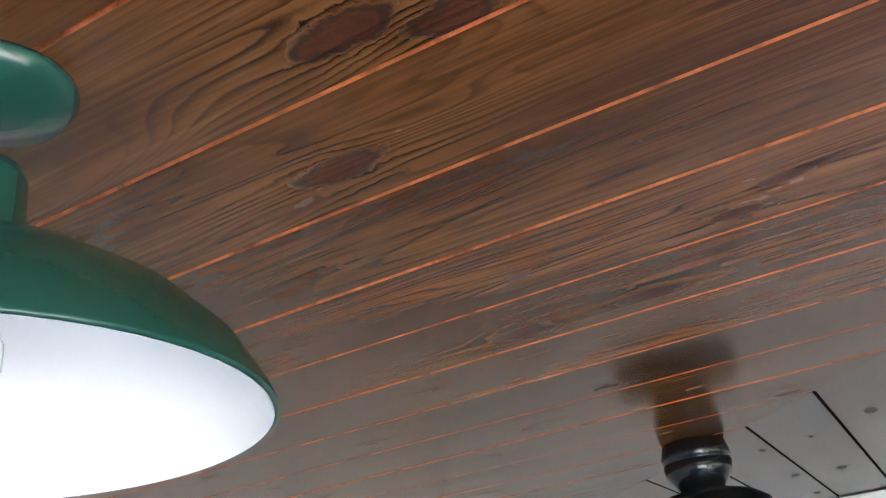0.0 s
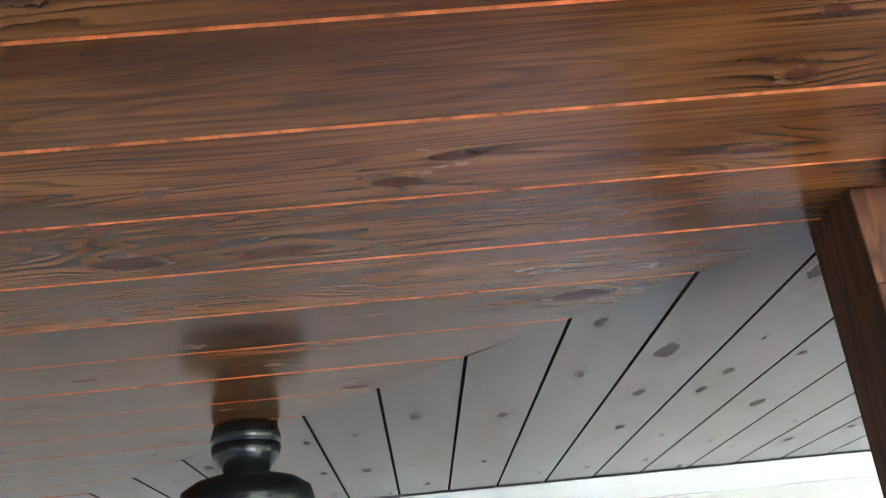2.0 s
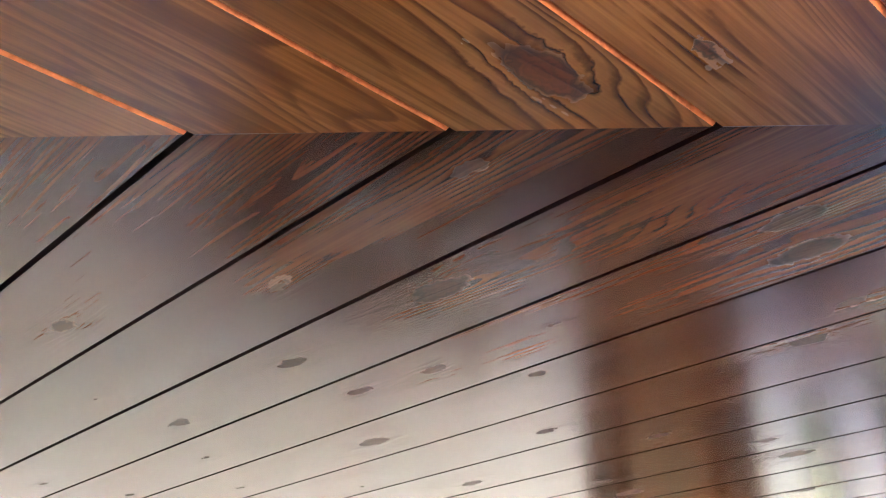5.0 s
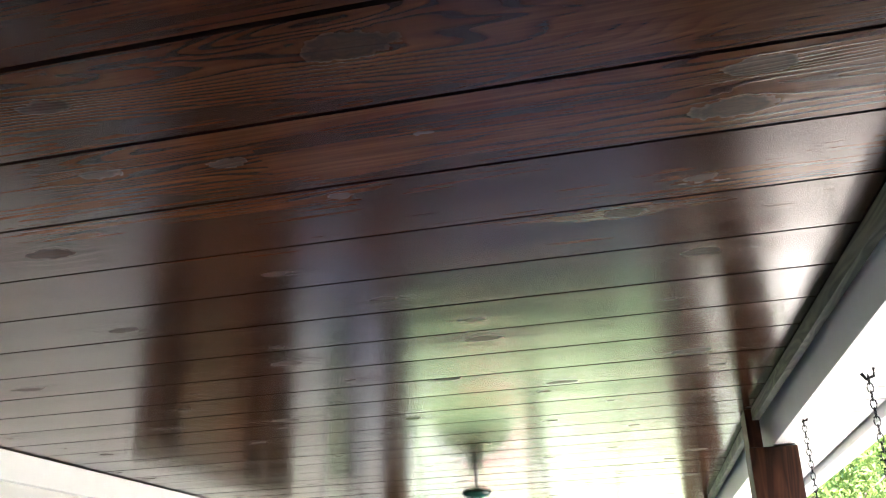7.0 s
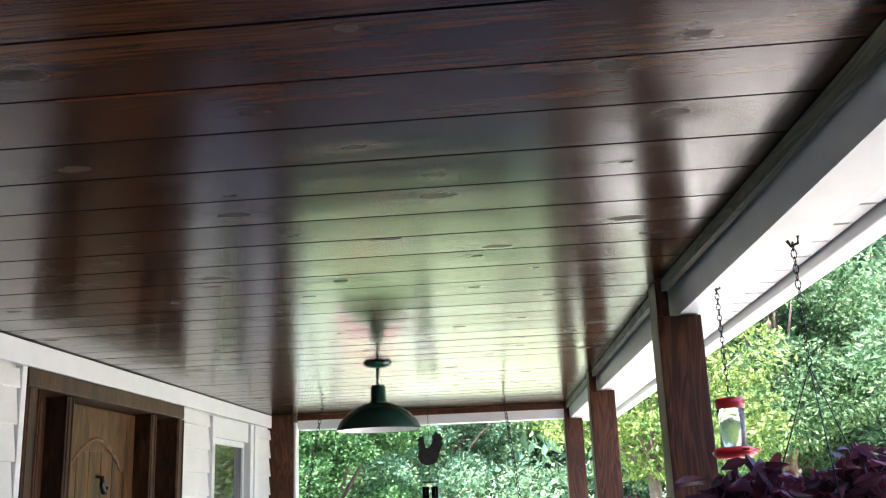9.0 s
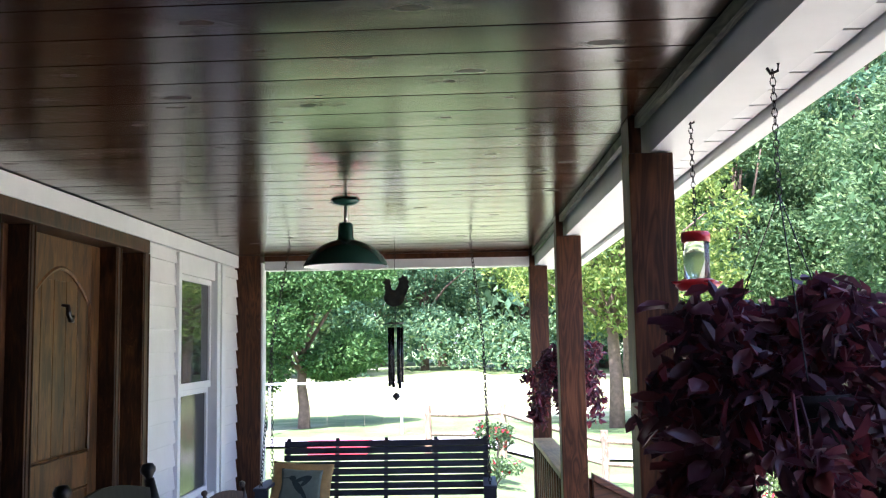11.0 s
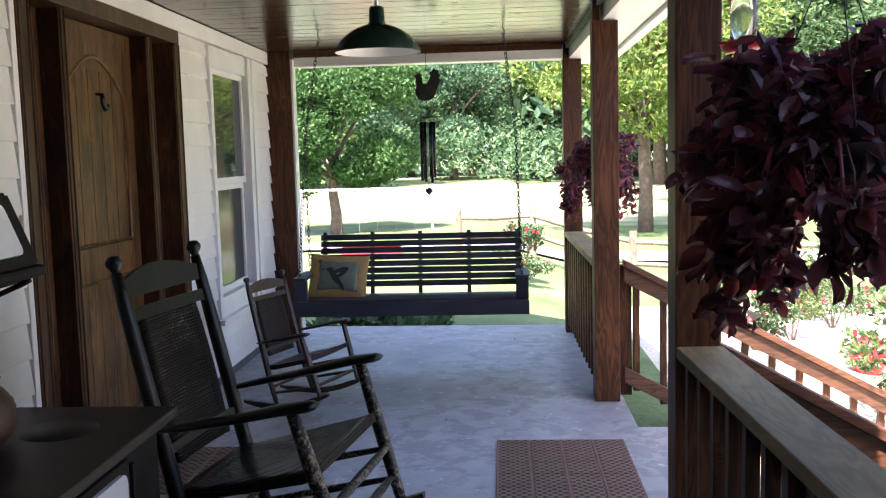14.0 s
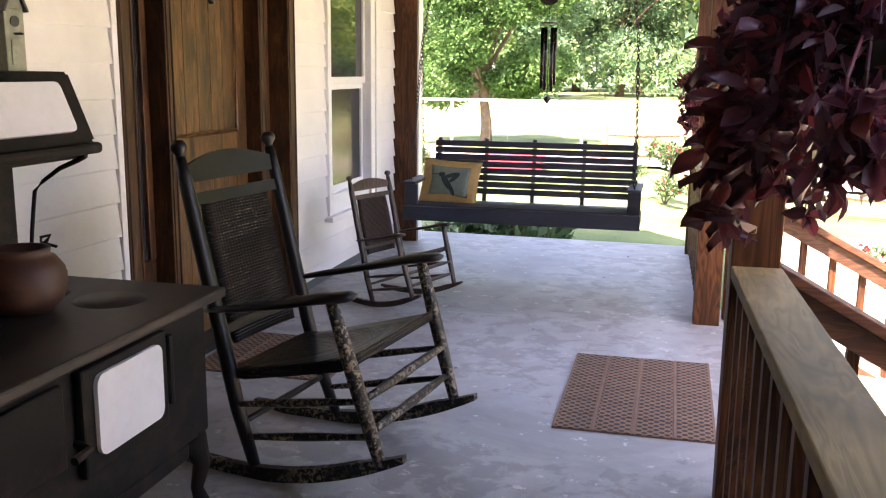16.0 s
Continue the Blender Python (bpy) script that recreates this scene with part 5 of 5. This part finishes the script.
# ---- old cookstove ----
M["porcelain"] = paint("white_porcelain", (0.78, 0.79, 0.80), 0.18, 0.03, dirt=((0.2, 0.12, 0.07), 0.08), scale=14)
M["stove_top"] = paint("rusty_iron_top", (0.018, 0.013, 0.011), 0.5, 0.4, dirt=((0.055, 0.028, 0.016), 0.5), scale=7, bump=0.25)
stove = empty("cookstove")
tagged(stove, "old black cast iron cookstove with white porcelain doors", "stove")
part("body", box(0.17, 0.845, 0.70, 1.86, 0.24, 0.655, 0.008), M["iron"], stove)
part("top_plate", box(0.14, 0.885, 0.64, 1.93, 0.655, 0.688, 0.008), M["stove_top"], stove, "rusty iron hob")
for x, y in ((0.38, 1.68), (0.64, 1.68), (0.38, 1.05), (0.64, 1.05)):
    part("hob_lid", lathe([(0.0, 0.692), (0.09, 0.692), (0.092, 0.688), (0.105, 0.688), (0.106, 0.684)], 32, at=(x, y, 0.0015)), M["stove_top"], stove, "", True)
od = part("oven_door", box(0.847, 0.872, 1.20, 1.59, 0.36, 0.64, 0.008), M["iron"], stove)
b = box(0.872, 0.884, 1.245, 1.545, 0.405, 0.617, 0.0)
vert_edges = [e for e in b.edges if abs(e.verts[0].co.x - e.verts[1].co.x) > 0.005]
bmesh.ops.bevel(b, geom=vert_edges, offset=0.03, segments=5, affect='EDGES', profile=0.5)
part("porcelain_panel", b, M["porcelain"], od, "white porcelain oven panel")
part("hinge", sweep([(0.868, 1.605, 0.42), (0.868, 1.605, 0.62)], 0.012, 8), M["iron"], od)
part("latch", sweep([(0.87, 1.17, 0.47), (0.92, 1.15, 0.47), (0.92, 1.09, 0.465)], 0.011, 8), M["iron"], od)
part("fire_door", box(0.847, 0.868, 0.76, 1.14, 0.42, 0.63, 0.008), M["iron"], stove)
for x in (0.24, 0.79):
    for y in (0.78, 1.79):
        part("leg", sweep([(x, y, 0.26), (x + 0.02, y + 0.03, 0.22), (x + 0.035, y + 0.05, 0.13), (x + 0.02, y + 0.04, 0.05), (x + 0.03, y + 0.05, 0.0)], [0.055, 0.045, 0.028, 0.02, 0.026], 10), M["iron"], stove, "", True)
part("skirt", box(0.80, 0.842, 0.84, 1.74, 0.19, 0.239, 0.006), M["iron"], stove)
part("back_splash", box(0.28, 0.36, 0.66, 1.66, 0.689, 1.14, 0.008), M["iron"], stove)
wc = part("warming_closet", lean_box((0.22, 0.56), (0.22, 0.56), 0.62, 1.73, 1.10, 1.145), M["iron"], stove)
bm = bmesh.new()
prof = [(0.22, 1.147), (0.60, 1.147), (0.52, 1.345), (0.22, 1.345)]
ra = [bm.verts.new((x, 0.64, z)) for x, z in prof]
rb = [bm.verts.new((x, 1.72, z)) for x, z in prof]
bm.faces.new(ra)
bm.faces.new(rb[::-1])
for i in range(4):
    bm.faces.new((ra[i], ra[(i + 1) % 4], rb[(i + 1) % 4], rb[i]))
bmesh.ops.recalc_face_normals(bm, faces=bm.faces)
bmesh.ops.bevel(bm, geom=bm.edges[:], offset=0.008, segments=2, affect='EDGES')
part("closet_box", bm, M["iron"], wc)
tiltm = Matrix.Translation((0.561, 0, 1.244)) @ Matrix.Rotation(math.atan2(-0.08, 0.198), 4, 'Y')
for y0, y1 in ((1.26, 1.635), (0.73, 1.14)):
    b = box(0.004, 0.016, y0, y1, -0.072, 0.074, 0.0)
    ve = [e for e in b.edges if abs(e.verts[0].co.x - e.verts[1].co.x) > 0.005]
    bmesh.ops.bevel(b, geom=ve, offset=0.02, segments=4, affect='EDGES', profile=0.5)
    part("porcelain_panel", turned(b, tiltm), M["porcelain"], wc, "white porcelain closet door")
part("shelf_lip", box(0.562, 0.602, 0.60, 1.75, 1.112, 1.145, 0.012), M["iron"], wc)
part("bracket", sweep([(0.585, 1.68, 1.11), (0.56, 1.68, 1.095), (0.50, 1.68, 1.07), (0.44, 1.68, 1.03)] + [(0.41 - 0.035 * math.sin(0.3 * k), 1.68, 1.0 - 0.0624 * k) for k in range(6)], [0.010, 0.008, 0.007] + [0.006] * 7, 8), M["iron"], stove, "curved iron bracket", True)

M["clay"] = paint("brown_clay", (0.075, 0.030, 0.017), 0.55, 0.3, scale=10, bump=0.2)
pot = empty("clay_pot", Matrix.Translation((0.485, 1.505, 0.6895)) @ Matrix.Diagonal((0.90, 0.90, 0.80, 1)))
tagged(pot, "brown clay pot with a wire handle on the stove", "pot")
part("jar", lathe([(0.0, 0.0), (0.085, 0.0), (0.118, 0.04), (0.127, 0.07), (0.126, 0.076), (0.132, 0.10), (0.1305, 0.106), (0.131, 0.13), (0.128, 0.136), (0.126, 0.15), (0.10, 0.19), (0.082, 0.20), (0.088, 0.212), (0.088, 0.222), (0.074, 0.222), (0.07, 0.195), (0.0, 0.19)], 40), M["clay"], pot, "", True)
part("wire_handle", sweep([(0.0, 0.09, 0.205), (0.01, 0.115, 0.225), (0.02, 0.12, 0.245), (0.0, 0.10, 0.24), (-0.02, 0.125, 0.215), (0.03, 0.135, 0.20)], 0.006, 6), M["chain"], pot, "twisted wire")
pot["group"] = "clay pots"
small_pot = copy_thing(pot, pose(0.475, 1.245, 0.6895, 0, 0, 140))
small_pot.matrix_basis = pose(0.475, 1.245, 0.6895, 0, 0, 140) @ Matrix.Diagonal((0.78, 0.78, 0.66, 1))
tagged(small_pot, "smaller brown clay pot on the stove's hob")

M["bh"] = paint("mossy_white_paint", (0.33, 0.35, 0.25), 0.7, 0.2, dirt=((0.12, 0.12, 0.06), 0.5), scale=18)
M["bh_roof"] = paint("dark_tin", (0.05, 0.04, 0.035), 0.5, 0.3)
bh = empty("birdhouse", pose(0.45, 1.555, 1.346, 0, 0, -12) @ Matrix.Diagonal((0.78, 0.78, 0.82, 1)))
tagged(bh, "church-shaped weathered birdhouse on the stove's warming closet", "birdhouse")
part("house_body", box(-0.06, 0.05, -0.04, 0.04, 0.0, 0.20, 0.003), M["bh"], bh)
for ry, x in ((38, 0), (-38, 0)):
    part("roof_side", turned(box(-0.075, 0.065, -0.004, 0.115, -0.003, 0.004), Matrix.Translation((0, 0.0, 0.295)) @ Matrix.Rotation(radians(-65 if ry > 0 else -115), 4, 'X')), M["bh_roof"], bh)
bm = bmesh.new()
g0 = [bm.verts.new((-0.06, y, z)) for y, z in ((-0.04, 0.2005), (0.04, 0.2005), (0.0, 0.287))]
g1 = [bm.verts.new((0.05, y, z)) for y, z in ((-0.04, 0.2005), (0.04, 0.2005), (0.0, 0.287))]
bm.faces.new(g0[::-1])
bm.faces.new(g1)
for i in range(3):
    bm.faces.new((g0[i], g0[(i + 1) % 3], g1[(i + 1) % 3], g1[i]))
part("gable", bm, M["bh"], bh)
part("entrance", turned(lathe([(0.0, 0.0), (0.018, 0.0), (0.018, 0.003), (0.0, 0.003)], 20), Matrix.Translation((0.051, 0, 0.16)) @ Matrix.Rotation(math.pi / 2, 4, 'Y')), M["black"], bh)
part("steeple_door", box(0.051, 0.055, -0.02, 0.022, 0.02, 0.10, 0.001), M["bh"], bh)
part("perch", sweep([(0.05, 0.0, 0.12), (0.09, 0.0, 0.12)], 0.004, 6), M["bh_roof"], bh)


# ---- hanging plants ----
M["pot_dark"] = paint("dark_plastic", (0.012, 0.011, 0.010), 0.8, 0.3)
def hanging_plant(x, y, z, r, drop, hook_z, label, seed, leaves, picked, size):
    t = empty("hanging_plant", Matrix.Translation((x, y, z)))
    tagged(t, label, "hanging plant", "hanging plants")
    part("pot", lathe([(0.0, -0.14), (r * 0.28, -0.14), (r * 0.38, -0.02), (r * 0.40, 0.0), (r * 0.37, 0.0), (r * 0.35, -0.03), (0.0, -0.04)], 32), M["pot_dark"], t, "dark hanging pot", True)
    top = Vector((0, 0, 0.42))
    for k in range(3):
        a = 2.1 * k + 0.4
        wire = bmesh.new()
        sweep([(r * 0.5 * math.cos(a), r * 0.5 * math.sin(a), 0.03), top], 0.0015, 4, wire)
        part("hanger_wire", wire, M["chain"], t)
    part("chain", chain_mesh(top, (0, 0, hook_z - z - 0.05), 0.022, 0.0014), M["chain"], t)
    part("hook", sweep([(0, 0, hook_z - z), (0, 0, hook_z - z - 0.02), (0.014, 0, hook_z - z - 0.035), (0.012, 0, hook_z - z - 0.052), (-0.004, 0, hook_z - z - 0.058), (-0.012, 0, hook_z - z - 0.045)], 0.0035, 6), M["chain"], t)
    rng = random.Random(seed)
    cl = []
    for i in range(24):
        a = rng.uniform(0, 6.283)
        d = r * rng.uniform(0.15, 0.72)
        zz = rng.uniform(-0.12, 0.17) - drop * 0.30 * (d / r) ** 2
        cl.append((d * math.cos(a), d * math.sin(a), zz, r * rng.uniform(0.25, 0.42), r * rng.uniform(0.2, 0.36)))
    stems = bmesh.new()
    for i in range(9):
        a = rng.uniform(0, 6.283)
        L = drop * rng.uniform(0.55, 1.0)
        d = r * rng.uniform(0.6, 0.9)
        pts = [(0.4 * d * math.cos(a), 0.4 * d * math.sin(a), 0.02), (d * math.cos(a), d * math.sin(a), 0.02 - L * 0.35), (d * 1.08 * math.cos(a), d * 1.08 * math.sin(a), -L * 0.75), (d * math.cos(a + 0.1), d * math.sin(a + 0.1), -L)]
        sweep(pts, [0.004, 0.0035, 0.003, 0.002], 4, stems)
        for s in (0.35, 0.55, 0.75, 0.98):
            p = Vector(pts[1]).lerp(Vector(pts[3]), s)
            cl.append((p.x, p.y, p.z, 0.055, 0.05))
    part("stem", stems, M["purple"], t)
    me = leaf_mesh("foliage", M["purple"], leaves, seed, cl, size, droop=0.5, aspect=0.42, oval=True)
    fo = new("foliage", me)
    fo.parent = t
    tagged(fo, "", kind="stuff")
    # larger leaves one by one, with a folded midrib
    protos = []
    for k in range(3):
        bm = bmesh.new()
        L, W2 = size * (1.15 + 0.2 * k), size * (0.30 + 0.04 * k)
        mid = [bm.verts.new((L * s, 0, -0.25 * L * s * s - 0.004)) for s in (0, 0.3, 0.6, 0.85, 1.0)]
        prof = (0.02, 0.85, 1.0, 0.5, 0.0)
        for sg in (1, -1):
            ed = [bm.verts.new((L * s, sg * W2 * w, -0.25 * L * s * s + 0.012)) for s, w in zip((0, 0.3, 0.6, 0.85, 1.0), prof)]
            for i in range(4):
                bm.faces.new((mid[i], mid[i + 1], ed[i + 1], ed[i]) if sg > 0 else (mid[i + 1], mid[i], ed[i], ed[i + 1]))
        me = bpy.data.meshes.new("leaf")
        bmesh.ops.remove_doubles(bm, verts=bm.verts, dist=0.0006)
        bm.to_mesh(me)
        bm.free()
        me.materials.append(M["purple"])
        me.polygons.foreach_set("use_smooth", [True] * len(me.polygons))
        protos.append(me)
    for i in range(picked):
        c = cl[rng.randrange(len(cl))]
        a, e = rng.uniform(0, 6.283), rng.uniform(-0.5, 1.2)
        d = Vector((math.cos(a) * math.cos(e), math.sin(a) * math.cos(e), math.sin(e)))
        p = Vector(c[:3]) + Vector((d.x * c[3], d.y * c[3], d.z * c[4])) * rng.uniform(0.8, 1.1)
        lf = new("leaf", protos[i % 3])
        lf.parent = t
        lf.matrix_basis = Matrix.Translation(p) @ Matrix.Rotation(math.atan2(p.y, p.x) + rng.uniform(-0.7, 0.7), 4, 'Z') @ Matrix.Rotation(rng.uniform(-0.5, 0.9), 4, 'Y') @ Matrix.Rotation(rng.uniform(-0.8, 0.8), 4, 'X')
    return t


hanging_plant(2.565, 1.25, 1.42, 0.33, 0.36, 2.165, "full dark purple-leaved trailing plant in a hanging pot", 11, 4200, 300, 0.054)
hanging_plant(2.50, 5.35, 1.33, 0.27, 0.33, 2.165, "dark purple-leaved hanging plant beside the posts", 12, 2600, 0, 0.05)

# ---- hummingbird feeder ----
M["red"] = paint("red_plastic", (0.55, 0.015, 0.02), 0.3, 0.08)
N = Nodes("clear_plastic")
N.p.inputs["Transmission Weight"].default_value = 0.85
N.p.inputs["IOR"].default_value = 1.15
M["clear"] = N.set((0.85, 0.88, 0.82), 0.12)
fd = empty("nectar_feeder", Matrix.Translation((2.508, 1.77, 1.665)))
tagged(fd, "clear nectar feeder with red cap and base", "feeder")
part("base", lathe([(0.0, 0.0), (0.045, 0.0), (0.058, 0.012), (0.058, 0.02), (0.04, 0.03), (0.0, 0.03)], 28), M["red"], fd, "red plastic base", True)
part("bottle", lathe([(0.0, 0.031), (0.034, 0.031), (0.035, 0.13), (0.0, 0.131)], 28), M["clear"], fd, "clear bottle", True)
part("cap", lathe([(0.0, 0.131), (0.038, 0.131), (0.039, 0.152), (0.034, 0.158), (0.0, 0.158)], 28), M["red"], fd, "red plastic cap", True)
for k in range(4):
    a = k * 1.57 + 0.3
    part("port", lathe([(0.0, 0.0), (0.013, 0.002), (0.016, 0.008), (0.0, 0.006)], 10, at=(0.06 * math.cos(a), 0.06 * math.sin(a), 0.016)), M["red"], fd, "red flower port")
part("chain", chain_mesh((0, 0, 0.16), (0, -0.0, 0.46), 0.020, 0.0014), M["chain"], fd)
part("hook", sweep([(0, 0, 0.505), (0, 0, 0.485), (0.012, 0, 0.474), (0.01, 0, 0.46), (-0.004, 0, 0.455)], 0.003, 6), M["chain"], fd)

# ---- wind chime with a flat metal bird shape ----
M["tin"] = paint("dark_tin_plate", (0.035, 0.034, 0.03), 0.5, 0.4, dirt=((0.10, 0.07, 0.04), 0.4), scale=20, metal=0.4)
ch = empty("wind_chime", Matrix.Translation((1.345, 5.88, H)))
tagged(ch, "black tube wind chime under a flat tin ornament", "wind chime")
part("cord", sweep([(0, 0, 0), (0, 0, -0.24)], 0.002, 5), M["chain"], ch)
body = [(0.075 * math.cos(q) - 0.005, -0.375 + 0.068 * math.sin(q)) for q in [math.pi * (1.0 + k / 9) for k in range(10)]]
tail = [(0.088, -0.33), (0.104, -0.30), (0.092, -0.285), (0.103, -0.262), (0.088, -0.25), (0.09, -0.228), (0.07, -0.228), (0.055, -0.213), (0.04, -0.235), (0.022, -0.24), (0.03, -0.27), (0.018, -0.30), (0.0, -0.325)]
head = [(-0.022, -0.322), (-0.032, -0.28), (-0.03, -0.255), (-0.042, -0.238), (-0.05, -0.25), (-0.06, -0.236), (-0.068, -0.255), (-0.09, -0.268), (-0.07, -0.28), (-0.076, -0.305), (-0.068, -0.33)]
outline = body + tail + head
bm = bmesh.new()
fa = [bm.verts.new((x, -0.003, z)) for x, z in outline]
fb = [bm.verts.new((x, 0.003, z)) for x, z in outline]
bm.faces.new(fa)
bm.faces.new(fb[::-1])
for i in range(len(outline)):
    j = (i + 1) % len(outline)
    bm.faces.new((fa[i], fb[i], fb[j], fa[j]))
bmesh.ops.recalc_face_normals(bm, faces=bm.faces)
part("ornament", bm, M["tin"], ch, "flat dark tin ornament")
part("lower_cord", sweep([(0, 0, -0.44), (0, 0, -1.08)], 0.002, 5), M["chain"], ch)
part("disc", lathe([(0.0, -0.555), (0.06, -0.555), (0.06, -0.567), (0.0, -0.567)], 24), M["tin"], ch)
for k in range(6):
    a = k * math.pi / 3 + 0.2
    x, y = 0.045 * math.cos(a), 0.045 * math.sin(a)
    part("tube", sweep([(x, y, -0.59), (x, y, -0.98 - 0.008 * k)], 0.011, 10), M["gloss_black"], ch, "", True)
part("sail", lathe([(0.0, -1.05), (0.02, -1.06), (0.028, -1.08), (0.0, -1.11)], 12), M["tin"], ch)

# ---- red garden ball on the lawn ----
gb = obj("garden_ball", lathe([(0.0, 0.0), (0.10, 0.0), (0.12, 0.03), (0.185, 0.14), (0.2, 0.23), (0.17, 0.33), (0.10, 0.39), (0.08, 0.40), (0.09, 0.43), (0.0, 0.43)], 32), M["red"], smooth=True)
gb.matrix_basis = Matrix.Translation((4.86, 7.0, ground_z(4.86, 7.0) - 0.02)) @ Matrix.Diagonal((0.8, 0.8, 0.8, 1))
tagged(gb, "glossy red ceramic garden pot on the lawn", "garden pot")

# ---- dry leaves on the slab ----
M["dry"] = paint("dry_leaf", (0.06, 0.04, 0.025), 0.8, 0.3, scale=60)
for x, y, a in ((1.82, 5.48, 20), (1.94, 6.25, 70), (2.02, 3.02, 130), (1.55, 4.1, 200), (1.30, 3.35, 10)):
    bm = bmesh.new()
    mid = [bm.verts.new((0.022 * s - 0.011, 0, 0.003 + 0.006 * math.sin(3 * s))) for s in (0, 0.5, 1.0)]
    for sg in (1, -1):
        e = bm.verts.new((0.0, sg * 0.009, 0.010))
        bm.faces.new((mid[0], mid[1], e))
        bm.faces.new((mid[1], mid[2], e))
    ob = obj("dry_leaf", bm, M["dry"])
    ob.matrix_basis = pose(x, y, 0.0, 0, 0, a)
    tagged(ob, "small curled dry leaf on the porch slab", "leaf", "dry leaves")
